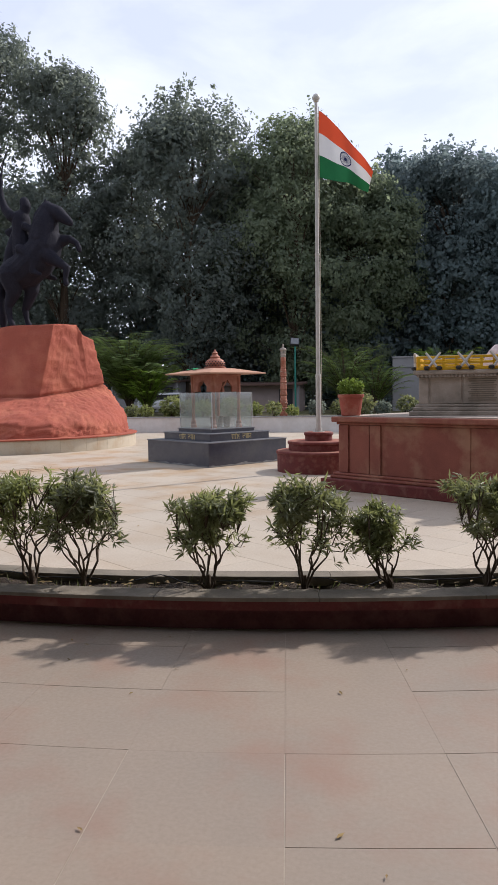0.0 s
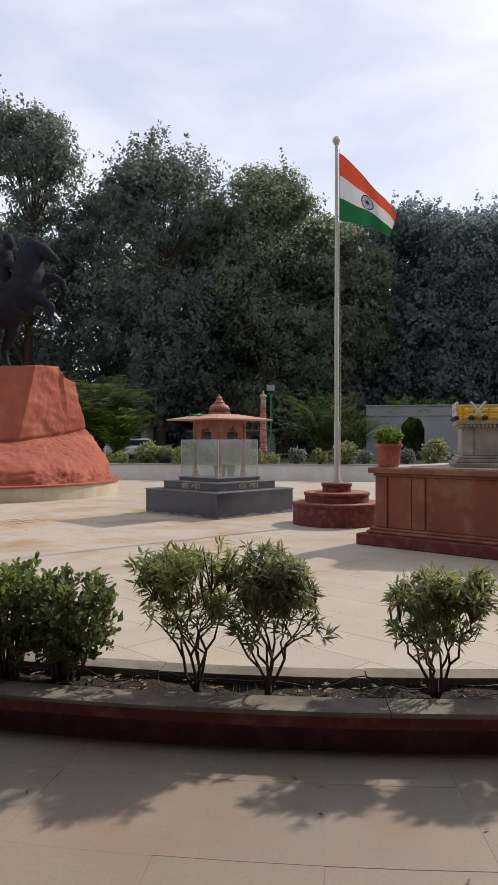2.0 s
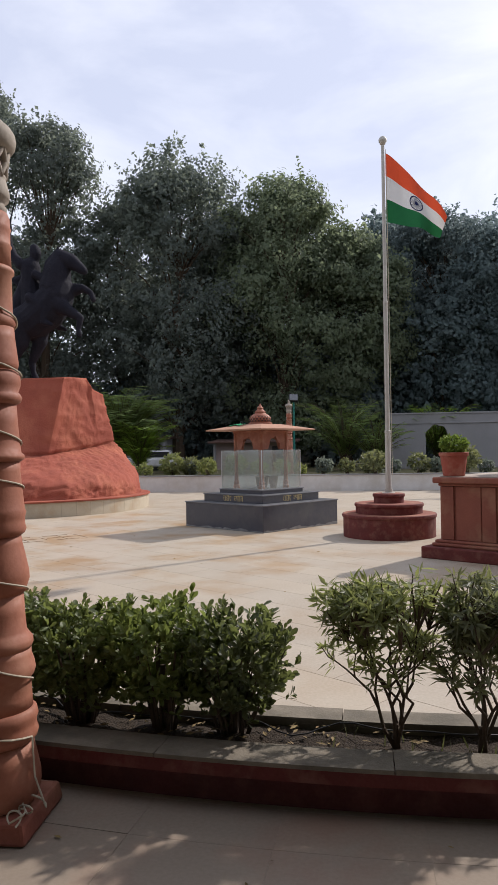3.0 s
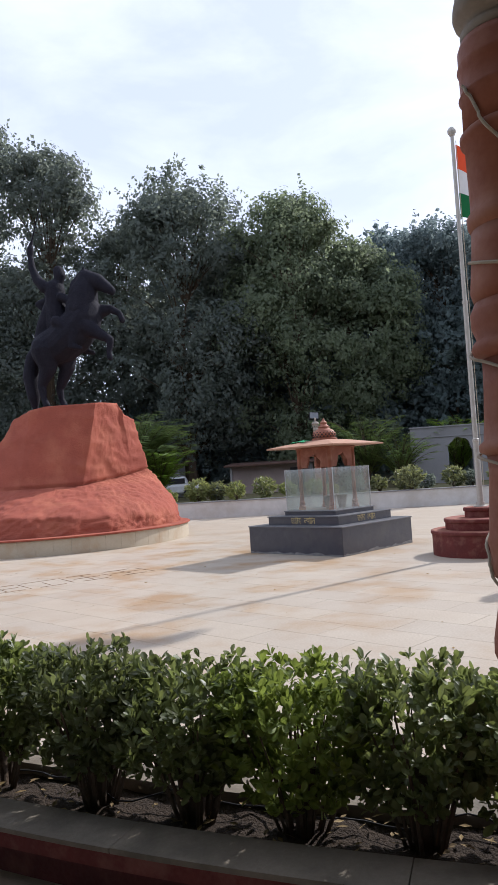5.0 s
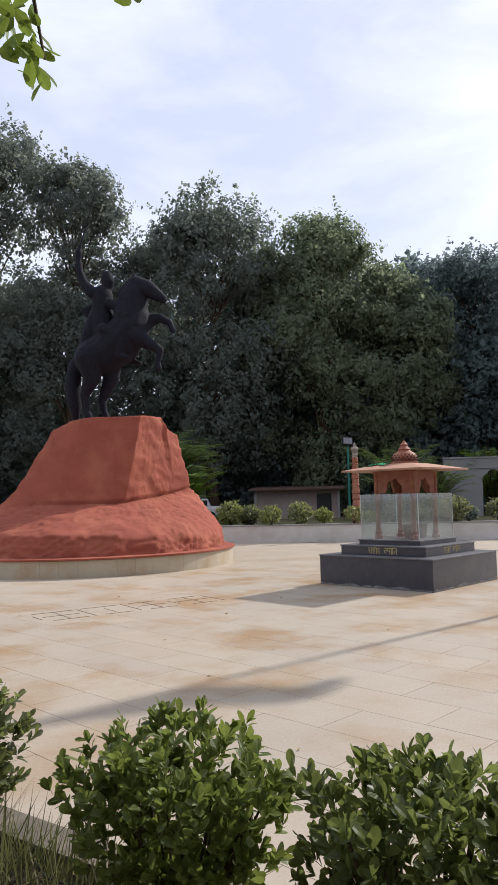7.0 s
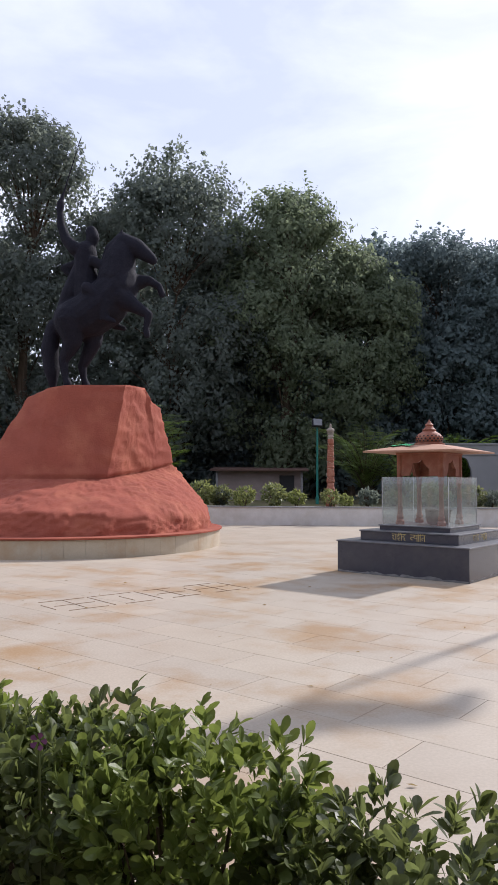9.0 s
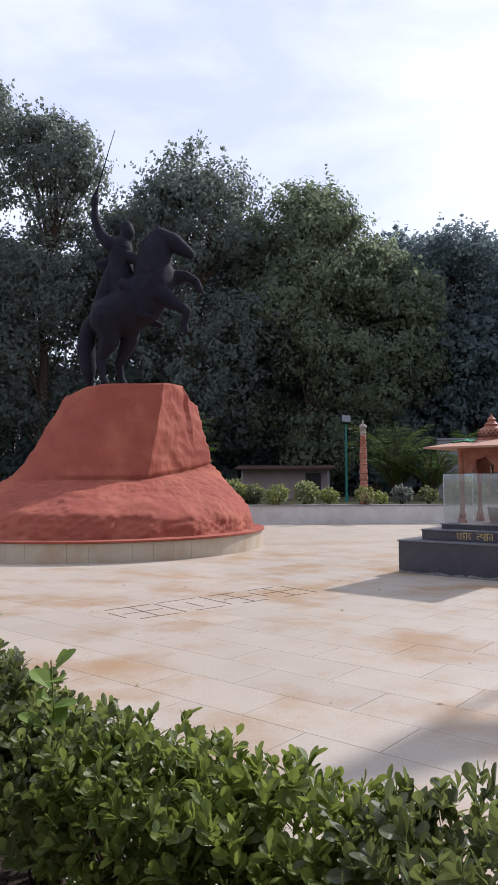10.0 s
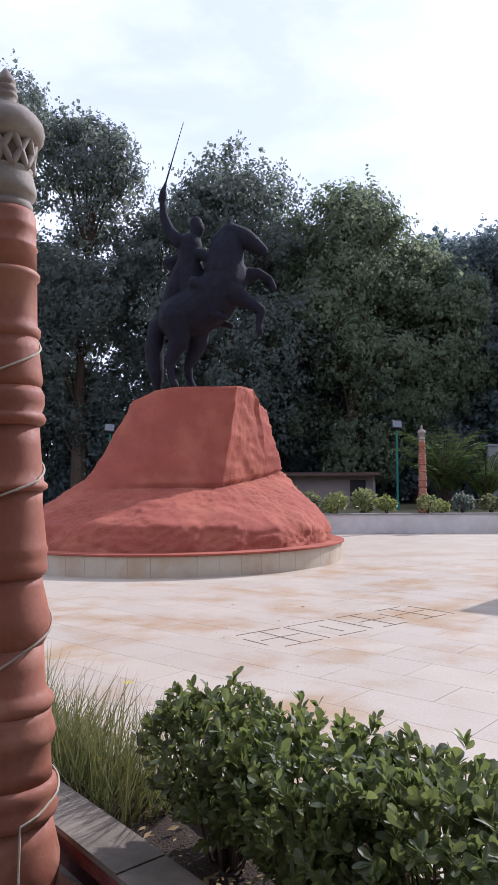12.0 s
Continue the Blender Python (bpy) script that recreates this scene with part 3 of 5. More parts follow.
# ---- flagstaff ----
def build_flagstaff():
    o = (0.0, 15.12, FLOOR_Z)
    t = thing("flagstaff", Matrix.Translation(o), "tall pale steel flagpole on three round red steps", "flagpole")

    def drum(r, z0, z1):
        return lathe([(r - 0.02, z0), (r - 0.02, z1 - 0.07), (r, z1 - 0.06), (r + 0.005, z1 - 0.03), (r, z1), (r - 0.01, z1 + 0.006)], 72)

    for r, z0, z1 in ((1.0, 0, 0.48), (0.73, 0.48, 0.70), (0.34, 0.70, 0.90)):
        part("step", drum(r, z0, z1), M_REDPAINT, t, "round red-painted masonry step")
        part("step_top", lathe([(r - 0.03, z1 + 0.006), (r - 0.035, z1 + 0.012)], 72), M_RSTONE, t)
    part("pole", lathe([(0.062, 0.9), (0.06, 2.2), (0.066, 2.21), (0.066, 2.26), (0.05, 2.27), (0.047, 5.0), (0.053, 5.01), (0.053, 5.06), (0.042, 5.07), (0.036, 8.46)], 20), M_POLE, t, smooth=False)
    part("base_flange", lathe([(0.14, 0.9), (0.14, 0.925), (0.085, 0.93), (0.085, 1.0)], 20), M_POLE, t)
    part("finial", lathe([(0.035, 8.46), (0.06, 8.48), (0.06, 8.5), (0.085, 8.53), (0.09, 8.58), (0.06, 8.63), (0.01, 8.66)], 20), M_POLE, t, smooth=True)
    bm = tube([(0.085, -0.03, 1.3), (0.075, -0.04, 4), (0.06, -0.03, 8.35)], 0.007, 5)
    part("halyard", bm, M_CORD, t)
    # the flag, drooping from its hoist in a light wind
    hoist, fly, top = 1.5, 2.0, 8.28
    nu, nv = 48, 30

    def place(u, v):
        out = 1.28 * u ** 0.92
        upper, lower = 1.55 * u ** 1.15, hoist + 0.42 * u
        y = 0.20 * math.sin(5.5 * u + 2.0 * v) * u + 0.07 * math.sin(13 * u - 3 * v) * u
        return Vector((0.05 + out * 0.97 - 0.12 * v * u, y - out * 0.15, top - upper - (lower - upper) * v))

    flag = None
    for k, (name, mat) in enumerate((("saffron_band", M_SAFFRON), ("white_band", M_WHITECLOTH), ("green_band", M_GREENCLOTH))):
        bm = bmesh.new()
        g = [[bm.verts.new(place(i / nu, (k * 10 + j) / nv)) for j in range(11)] for i in range(nu + 1)]
        for a, b in zip(g, g[1:]):
            for j in range(10):
                bm.faces.new((a[j], a[j + 1], b[j + 1], b[j]))
        if flag is None:
            flag = part("flag", bm, mat, t, "three-banded cloth flag with a navy wheel", smooth=True)
        else:
            part(name, bm, mat, flag, smooth=True)
    bm = bmesh.new()

    def wheel_point(r, a, off):
        u, v = 0.5 + r * math.cos(a) / fly, 0.5 + r * math.sin(a) / hoist
        p = place(u, v)
        n = (place(u + 0.01, v) - p).cross(place(u, v + 0.01) - p).normalized()
        return p + n * off

    for off in (0.006, -0.006):
        n = 40
        for ro, ri in ((0.225, 0.195), (0.05, 0.0)):
            ring = [(bm.verts.new(wheel_point(ro, 2 * math.pi * i / n, off)), bm.verts.new(wheel_point(ri + 0.001, 2 * math.pi * i / n, off))) for i in range(n)]
            for i in range(n):
                bm.faces.new((ring[i][0], ring[(i + 1) % n][0], ring[(i + 1) % n][1], ring[i][1]))
        for i in range(24):
            a = 2 * math.pi * i / 24
            bm.faces.new([bm.verts.new(wheel_point(r, a + s, off)) for r, s in ((0.04, -0.1), (0.2, -0.025), (0.2, 0.025), (0.04, 0.1))])
    part("wheel", bm, M_NAVY, flag, "navy spoked wheel")


build_flagstaff()


# ---- flame shrine ----
def glyph_strokes():
    """Strokes of the gilt word pair, as polylines in units of letter height, with their starts along the line."""
    sh = [[(0.0, 0.62), (0.1, 0.8), (0.25, 0.7), (0.18, 0.5), (0.05, 0.42), (0.3, 0.05)], [(0.5, 1), (0.5, 0)]]
    ha = [[(0.28, 1), (0.28, 0.8), (0.08, 0.72), (0.1, 0.55), (0.35, 0.55), (0.36, 0.35), (0.12, 0.3), (0.2, 0.1), (0.38, 0.0)]]
    ii = [[(0.12, 1), (0.12, 0)], [(0.12, 1), (0.02, 1.22), (-0.2, 1.2), (-0.26, 1.0)]]
    da = [[(0.25, 1), (0.25, 0.8), (0.06, 0.68), (0.1, 0.42), (0.34, 0.45), (0.2, 0.2), (0.38, 0.0)]]
    ja = [[(0.3, 0.65), (0.12, 0.62), (0.02, 0.45), (0.1, 0.25), (0.3, 0.2)], [(0.02, 0.65), (0.42, 0.65)]]
    ya = [[(0.05, 0.95), (0.02, 0.6), (0.15, 0.45), (0.4, 0.5)], [(0.15, 0.75), (0.12, 0.95)], [(0.42, 1), (0.42, 0)]]
    oo = [[(0.1, 1), (0.1, 0)], [(0.1, 1), (0.0, 1.25), (-0.22, 1.3)]]
    ti = [[(0.05, 1), (0.05, 0)], [(0.05, 1), (0.1, 1.25), (0.35, 1.25), (0.42, 1.0)]]
    ta = [[(0.4, 0.62), (0.15, 0.6), (0.06, 0.4), (0.18, 0.15)], [(0.42, 1), (0.42, 0)]]
    words = [[(sh, 0.62), (ha, 0.48), (ii, 0.26), (da, 0.5)], [(ja, 0.44), (ya, 0.54), (oo, 0.24), (ti, 0.18), (ta, 0.54)]]
    x, out = 0.0, []
    for w in words:
        start = x
        for g, adv in w:
            out += [[(x + p[0], p[1]) for p in st] for st in g]
            x += adv
        out.append([(start - 0.05, 1.0), (x, 1.0)])
        x += 0.55
    return out, x - 0.55


def build_lettering(m, height):
    strokes, total = glyph_strokes()
    bm = bmesh.new()
    for st in strokes:
        tube([((p[0] - total / 2) * height, 0, p[1] * height) for p in st], 0.052 * height, 5, bm)
    bm.transform(m @ Matrix.Diagonal((1.35, 0.25, 1, 1)))
    return bm


def cusped_arch(half, z0, z1, th):
    """A spandrel panel between two pillars with a cusped arch cut through it."""
    bm = bmesh.new()
    n = 28
    hw, spring, rise = half * 0.52, z0, (z1 - z0) * 0.72
    pts = []
    for i in range(n + 1):
        a = math.pi * i / n
        c = 1 - 0.16 * abs(math.sin(a * 3.5 + math.pi / 2 * 0))
        pts.append((-hw * math.cos(a) * c, spring + rise * math.sin(a) * c))
    left = [(-half, z0)] + pts[: n // 2 + 1] + [(0, z1), (-half, z1)]
    right = [(half, z0), (half, z1), (0, z1)] + pts[n // 2:]
    for ol in (left, right):
        f = bm.faces.new([bm.verts.new((x, -th / 2, z)) for x, z in ol])
        ext = bmesh.ops.extrude_face_region(bm, geom=[f])
        for v in ext["geom"]:
            if isinstance(v, bmesh.types.BMVert):
                v.co.y += th
    bmesh.ops.recalc_face_normals(bm, faces=bm.faces)
    return bm


def build_shrine():
    o = (-3.03, 17.34, FLOOR_Z)
    sm = Matrix.Translation(o) @ Matrix.Rotation(GRID, 4, "Z")
    t = thing("flame_shrine", sm, "small sandstone canopy in glass on stepped black granite base", "shrine")
    tiers = ((1.35, 0.0, 0.60), (1.02, 0.625, 0.80), (0.74, 0.80, 0.905))
    for h, z0, z1 in tiers:
        bm = bmesh.new()
        box(bm, (0, 0, (z0 + z1) / 2), (2 * h, 2 * h, z1 - z0), 0.006)
        part("granite_tier", bm, M_GRANITE, t)
        bm = bmesh.new()
        box(bm, (0, 0, z1 + 0.012), (2 * h + 0.04, 2 * h + 0.04, 0.025), 0.006)
        part("granite_slab", bm, M_EDGE, t, "thin polished edge slab")
    rg = random.Random(12)
    for k in range(4):
        rot = Matrix.Rotation(k * math.pi / 2, 4, "Z")
        # pale mineral crust along the foot of the lowest tier
        bm = bmesh.new()
        low, high = [], []
        for i in range(61):
            x = -1.34 + 2.68 * i / 60
            low.append(bm.verts.new((x, -1.353, 0.004)))
            high.append(bm.verts.new((x, -1.353, 0.02 + 0.07 * abs(noise.fractal(Vector((x * 2.3 + k * 7, 0.3, k)), 1.0, 2.0, 4)) + rg.uniform(0, 0.012))))
        for i in range(60):
            bm.faces.new((low[i], low[i + 1], high[i + 1], high[i]))
        ext = bmesh.ops.extrude_face_region(bm, geom=bm.faces[:])
        for v in ext["geom"]:
            if isinstance(v, bmesh.types.BMVert):
                v.co.y += 0.004
        bm.transform(rot)
        part("mineral_crust", bm, M_CRUST, t, "pale mineral crust on the stone")
        part("lettering", build_lettering(rot @ Matrix.Translation((0.03, -1.022, 0.655)), 0.118), M_GOLD, t, "gilt lettering")
    # glass box of four panes with edge strips
    gh, gz0, gz1 = 0.70, 0.93, 1.88
    for k in range(4):
        rot = Matrix.Rotation(k * math.pi / 2, 4, "Z")
        bm = bmesh.new()
        box(bm, (0, -gh, (gz0 + gz1) / 2), (2 * gh - 0.03, 0.01, gz1 - gz0))
        bm.transform(rot)
        ob = part("glass_pane", bm, M_GLASS, t, "clear dusty glass")
        ob.visible_shadow = False
        bm = bmesh.new()
        box(bm, (-gh, -gh, (gz0 + gz1) / 2), (0.014, 0.014, gz1 - gz0))
        bm.transform(rot)
        part("edge_strip", bm, M_STEEL, t)
    # four pillars, bracketed arches
    ph, top = 0.44, 2.36
    for k in range(4):
        rot = Matrix.Rotation(k * math.pi / 2, 4, "Z")
        bm = lathe([(0.085, 0.93), (0.085, 1.0), (0.06, 1.03), (0.075, 1.08), (0.05, 1.14), (0.043, 1.7), (0.055, 1.74), (0.05, 1.78), (0.06, 1.86), (0.06, top)], 12, None, (-ph, -ph, 0))
        bm.transform(rot)
        part("pillar", bm, M_TERRA, t)
        bm = cusped_arch(ph, 1.9, top, 0.06)
        bm.transform(rot @ Matrix.Translation((0, -ph, 0)))
        part("arch", bm, M_TERRA, t, "cusped terracotta arch")
    bm = bmesh.new()
    box(bm, (0, 0, top - 0.01), (1.0, 1.0, 0.04), 0.01)
    part("ceiling_slab", bm, M_TERRA, t)
    # wide shallow eave
    bm = bmesh.new()
    v0 = [bm.verts.new((sx * 0.98, sy * 0.98, 2.37)) for sx, sy in ((-1, -1), (1, -1), (1, 1), (-1, 1))]
    v1 = [bm.verts.new((sx * 0.98, sy * 0.98, 2.40)) for sx, sy in ((-1, -1), (1, -1), (1, 1), (-1, 1))]
    v2 = [bm.verts.new((sx * 0.36, sy * 0.36, 2.53)) for sx, sy in ((-1, -1), (1, -1), (1, 1), (-1, 1))]
    bm.faces.new(v0[::-1])
    for a, b in ((v0, v1), (v1, v2)):
        for i in range(4):
            bm.faces.new((a[i], a[(i + 1) % 4], b[(i + 1) % 4], b[i]))
    bm.faces.new(v2)
    part("eave", bm, M_EAVE, t, "wide thin sandstone eave")
    part("dome_base", lathe([(0.30, 2.53), (0.30, 2.57), (0.26, 2.58)], 28), M_TERRA, t)
    part("dome", lathe([(0.25, 2.58), (0.275, 2.64), (0.27, 2.70), (0.22, 2.76), (0.15, 2.80), (0.13, 2.82), (0.14, 2.85), (0.10, 2.88), (0.07, 2.92), (0.085, 2.95), (0.05, 2.98), (0.02, 3.03), (0.005, 3.06)], 28), M_TERRA, t, smooth=False)
    # lattice of small diamonds round the dome
    bm = bmesh.new()
    for row in range(3):
        for i in range(20):
            a = 2 * math.pi * (i + 0.5 * row) / 20
            z = 2.615 + row * 0.045
            r = (0.272, 0.278, 0.262)[row]
            box(bm, (r * math.cos(a), r * math.sin(a), z), (0.012, 0.035, 0.03), 0, a)
    part("lattice", bm, M_DARK, t, "dark pierced lattice openings")
    # things inside and on top
    for x, y in ((0.16, -0.2), (-0.05, 0.16), (0.25, 0.18)):
        p = thing("clay_urn", sm @ Matrix.Translation((x, y, 0.93)), "dark clay urn standing inside the glass", "urn", "urns in the shrine")
        part("body", lathe([(0.07, 0), (0.10, 0.12), (0.12, 0.27), (0.13, 0.28), (0.13, 0.30), (0.10, 0.30), (0.08, 0.24)], 18), M_COPING, p)
    bm = bmesh.new()
    g = []
    for i in range(15):
        row = []
        for j in range(7):
            x, y = -0.72 + 0.6 * i / 14 + 0.03 * math.sin(j * 2), -0.55 + 0.16 * j / 6 + 0.05 * math.sin(i * 0.9)
            d = max(abs(x), abs(y))
            z = 2.40 + max(0.0, 0.98 - d) * 0.21 + 0.014 + 0.02 * abs(math.sin(i * 1.7 + j))
            row.append(bm.verts.new((x, y, z)))
        g.append(row)
    for a, b in zip(g, g[1:]):
        for j in range(6):
            bm.faces.new((a[j], a[j + 1], b[j + 1], b[j]))
    ob = link("green_cloth", bm, M_CLOTH, smooth=True)
    ob.matrix_world = sm
    tagged(ob, "crumpled green cloth lying on the shrine roof", "cloth")


build_shrine()


# ---- rock pedestal and statue ----
RC = Vector((-12.05, 22.85, 0))


def build_rock():
    t = thing("rock_pedestal", Matrix.Identity(4), "red rendered rock pedestal on a round cream stone plinth", "pedestal")
    # corner by corner: ledge, top edge, angle of the foot, how far the flank runs out
    corners = [((-14.3, 21.3, 1.40), (-13.1, 22.5, 3.70), -147, 0.8), ((-12.5, 21.35, 1.40), (-12.5, 22.4, 3.94), -104, 0.1),
               ((-10.73, 22.0, 1.40), (-11.95, 22.45, 4.05), -52, 0), ((-10.71, 22.02, 1.40), (-10.36, 22.65, 4.08), -47, 0),
               ((-9.75, 23.65, 1.66), (-10.03, 23.85, 4.14), 2, 0), ((-9.6, 23.9, 1.71), (-9.86, 23.92, 3.80), 10, 0), ((-9.25, 24.5, 1.86), (-9.66, 24.55, 3.60), 26, 0),
               ((-10.8, 25.6, 2.0), (-10.7, 25.1, 4.0), 75, 0), ((-12.8, 25.4, 1.9), (-12.5, 24.9, 4.0), 112, 0.3), ((-14.6, 23.6, 1.7), (-13.35, 23.6, 3.68), 168, 1.0)]
    counts = [44, 48, 3, 56, 8, 22, 40, 40, 44, 44]
    ring = []
    for k, m in enumerate(counts):
        a, b = corners[k], corners[(k + 1) % len(corners)]
        a2, b2 = radians(a[2]), radians(b[2]) + (2 * math.pi if b[2] < a[2] else 0)
        for i in range(m):
            f = i / m
            ring.append((Vector(a[0]).lerp(Vector(b[0]), f), Vector(a[1]).lerp(Vector(b[1]), f), a2 + (b2 - a2) * f, a[3] + (b[3] - a[3]) * f))
    n = len(ring)
    levels = [("low", i / 40) for i in range(41)] + [("groove", 1.0)] + [("high", i / 34) for i in range(1, 35)] + [("cap", i / 10) for i in range(1, 11)]
    mid = Vector((-11.6, 23.6, 4.08))
    bm = bmesh.new()
    rows = []
    for kind, s in levels:
        row = []
        for ledge, top, th, flank in ring:
            out = Vector((math.cos(th), math.sin(th), 0))
            if kind == "low":
                front = max(0.0, -math.sin(th)) ** 0.6 * (1 - max(0.0, math.cos(th)) ** 2)
                side = max(0.0, math.cos(th - 0.2))
                share = 0.2 + 0.12 * front
                foot = min(1.0, s / share)
                rise = max(0.0, (s - share) / (1 - share))
                fr, fz = 0.05 + 0.25 * front, 0.34 + 0.22 * front
                base = Vector((RC.x, RC.y, 0)) + out * (4.08 - fr * foot)
                p = base.lerp(Vector((ledge.x, ledge.y, 0)), rise)
                p.z = 0.06 + fz * foot + (ledge.z - 0.06 - fz) * rise ** (0.88 - 0.3 * side)
                amp = 0.075
            elif kind == "groove":
                p, amp = ledge - out * 0.09 * (1 - flank) + Vector((0, 0, 0.015)), 0.045
            elif kind == "high":
                p = ledge.lerp(top, s ** (1 - 0.28 * flank))
                p.z = ledge.z + 0.02 + (top.z - ledge.z - 0.02) * s
                amp = 0.045
            else:
                p, amp = top.lerp(mid, s), 0.045
            q = p.copy()
            rough = noise.fractal(q * 1.6, 1.0, 2.0, 5) * amp
            if kind == "low":
                rough += noise.fractal(q * 8.0, 0.7, 2.0, 5) * 0.046
            elif -0.9 < th < 0.6:
                # hewn face, with ragged horizontal courses
                rough += noise.fractal(Vector((q.x * 2.2, q.y * 2.2, q.z * 5)), 1.0, 2.0, 4) * 0.035
            else:
                rough += noise.fractal(q * 3.0, 1.0, 2.0, 3) * 0.012
            if kind != "cap" or s < 1:
                p = p + (out + Vector((0, 0, 0.35))) * rough
            p.z = max(p.z, 0.05)
            row.append(bm.verts.new(p))
        rows.append(row)
    for a, b in zip(rows, rows[1:]):
        for i in range(n):
            bm.faces.new((a[i], a[(i + 1) % n], b[(i + 1) % n], b[i]))
    for e in bm.edges:
        if e.calc_face_angle(0.0) > 0.36:
            e.smooth = False
    part("rock", bm, M_ROCK, t, "rough red rendered rock with smooth upper block", smooth=True)
    # plinth: core, facing stones, cap ring
    part("plinth_core", lathe([(4.28, FLOOR_Z - 0.02), (4.28, 0.05)], 120, None, (RC.x, RC.y, 0)), M_PLINTH, t)
    part("plinth_cap", lathe([(4.38, 0.03), (4.42, 0.04), (4.42, 0.075), (4.37, 0.085), (3.7, 0.088)], 120, None, (RC.x, RC.y, 0)), M_ROCK, t, "thin red plinth edge")
    m = 58
    for i in range(m):
        a0, a1 = 2 * math.pi * i / m + 0.0005, 2 * math.pi * (i + 1) / m - 0.0005
        bm = bmesh.new()
        vs = []
        for k in range(4):
            a = a0 + (a1 - a0) * k / 3
            vs.append([bm.verts.new((RC.x + r * math.cos(a), RC.y + r * math.sin(a), z)) for r, z in ((4.26, FLOOR_Z - 0.01), (4.36, FLOOR_Z - 0.01), (4.36, 0.022), (4.35, 0.028), (4.26, 0.028))])
        for p, q in zip(vs, vs[1:]):
            for k in range(5):
                bm.faces.new((p[k], q[k], q[(k + 1) % 5], p[(k + 1) % 5]))
        bm.faces.new(vs[0])
        bm.faces.new(vs[-1][::-1])
        part("facing_stone", bm, M_PLINTH, t)


build_rock()


def build_statue():
    """Plain dark bronze figure on a rearing horse, one closed mesh."""
    bm = bmesh.new()

    def limb(pts, radii, dy=0.0):
        dense, rr = [], []
        for i in range(len(pts) - 1):
            for k in range(6):
                f = k / 6
                dense.append(Vector((pts[i][0], dy, pts[i][1])).lerp(Vector((pts[i + 1][0], dy, pts[i + 1][1])), f))
                rr.append(1.2 * (radii[i] + (radii[i + 1] - radii[i]) * f))
        dense.append(Vector((pts[-1][0], dy, pts[-1][1])))
        rr.append(1.2 * radii[-1])
        for p, r in zip(dense, rr):
            bmesh.ops.create_icosphere(bm, subdivisions=2, radius=r, matrix=Matrix.Translation(p))
        tube(dense, rr, 12, bm)

    # horse
    limb([(-0.35, 1.95), (0.2, 2.1), (0.75, 2.45), (1.12, 2.85), (1.25, 3.1)], [0.5, 0.56, 0.58, 0.52, 0.4])
    limb([(1.05, 3.1), (1.15, 3.65), (1.25, 4.05)], [0.5, 0.42, 0.28])
    limb([(0.8, 3.35), (0.92, 3.95), (1.15, 4.3)], [0.26, 0.22, 0.14])
    limb([(1.25, 4.18), (1.7, 4.02), (2.1, 3.75), (2.22, 3.66)], [0.25, 0.23, 0.15, 0.12])
    for dy in (0.1, -0.1):
        limb([(1.2, 4.3), (1.24, 4.54)], [0.08, 0.03], dy)
    limb([(1.3, 3.05), (2.02, 3.14), (2.36, 2.96), (2.46, 2.72)], [0.28, 0.12, 0.085, 0.09], 0.24)
    limb([(1.25, 2.55), (1.72, 2.28), (2.18, 2.02), (2.1, 1.62), (2.13, 1.45)], [0.3, 0.17, 0.11, 0.08, 0.09], -0.24)
    limb([(0.1, 1.95), (0.26, 1.4), (-0.1, 0.66), (-0.04, 0.3), (0.06, 0.07)], [0.42, 0.23, 0.12, 0.085, 0.11], 0.26)
    limb([(-0.3, 1.9), (-0.22, 1.3), (-0.5, 0.76), (-0.44, 0.3), (-0.34, 0.07)], [0.42, 0.25, 0.13, 0.09, 0.11], -0.26)
    limb([(-0.72, 2.0), (-0.98, 1.72), (-1.06, 1.1), (-0.98, 0.5), (-0.93, 0.04)], [0.17, 0.19, 0.24, 0.2, 0.09])
    # rider as a plain mass
    limb([(0.1, 2.7), (0.05, 3.4), (0.05, 3.92)], [0.34, 0.3, 0.3])
    limb([(0.18, 4.05), (0.27, 4.38), (0.22, 4.54)], [0.12, 0.18, 0.16])
    limb([(-0.25, 4.0), (-0.52, 4.28), (-0.7, 4.68), (-0.74, 5.1), (-0.72, 5.34)], [0.17, 0.14, 0.11, 0.085, 0.1], -0.18)
    limb([(-0.84, 5.18), (-0.72, 5.42), (-0.64, 5.62)], [0.04, 0.07, 0.04], -0.18)
    limb([(-0.1, 3.8), (-0.4, 3.62), (-0.72, 3.56), (-0.45, 3.34)], [0.15, 0.13, 0.11, 0.1], 0.2)
    limb([(0.4, 3.6), (0.85, 3.35), (1.15, 3.45)], [0.13, 0.1, 0.1], -0.25)
    for dy in (0.5, -0.5):
        limb([(0.3, 2.75), (0.9, 2.35), (0.85, 1.9), (1.18, 1.8)], [0.16, 0.14, 0.1, 0.06], dy)
    limb([(-0.15, 3.4), (-0.38, 2.75), (-0.62, 2.25)], [0.2, 0.26, 0.2])
    limb([(-0.7, 5.45), (-0.4, 6.38), (-0.1, 7.3)], [0.033, 0.027, 0.02], -0.18)
    ob = link("equestrian_statue", bm, M_BRONZE)
    re = ob.modifiers.new("remesh", "REMESH")
    re.mode = "VOXEL"
    re.voxel_size = 0.035
    sm = ob.modifiers.new("smooth", "SMOOTH")
    sm.factor, sm.iterations = 0.5, 6
    ob.matrix_world = Matrix.Translation((-11.68, 22.9, 4.02)) @ Matrix.Rotation(radians(-5), 4, "Z") @ Matrix.Diagonal((0.92, 1.0, 1.0, 1))
    tagged(ob, "dark bronze statue of a rider on a rearing horse", "statue")


build_statue()


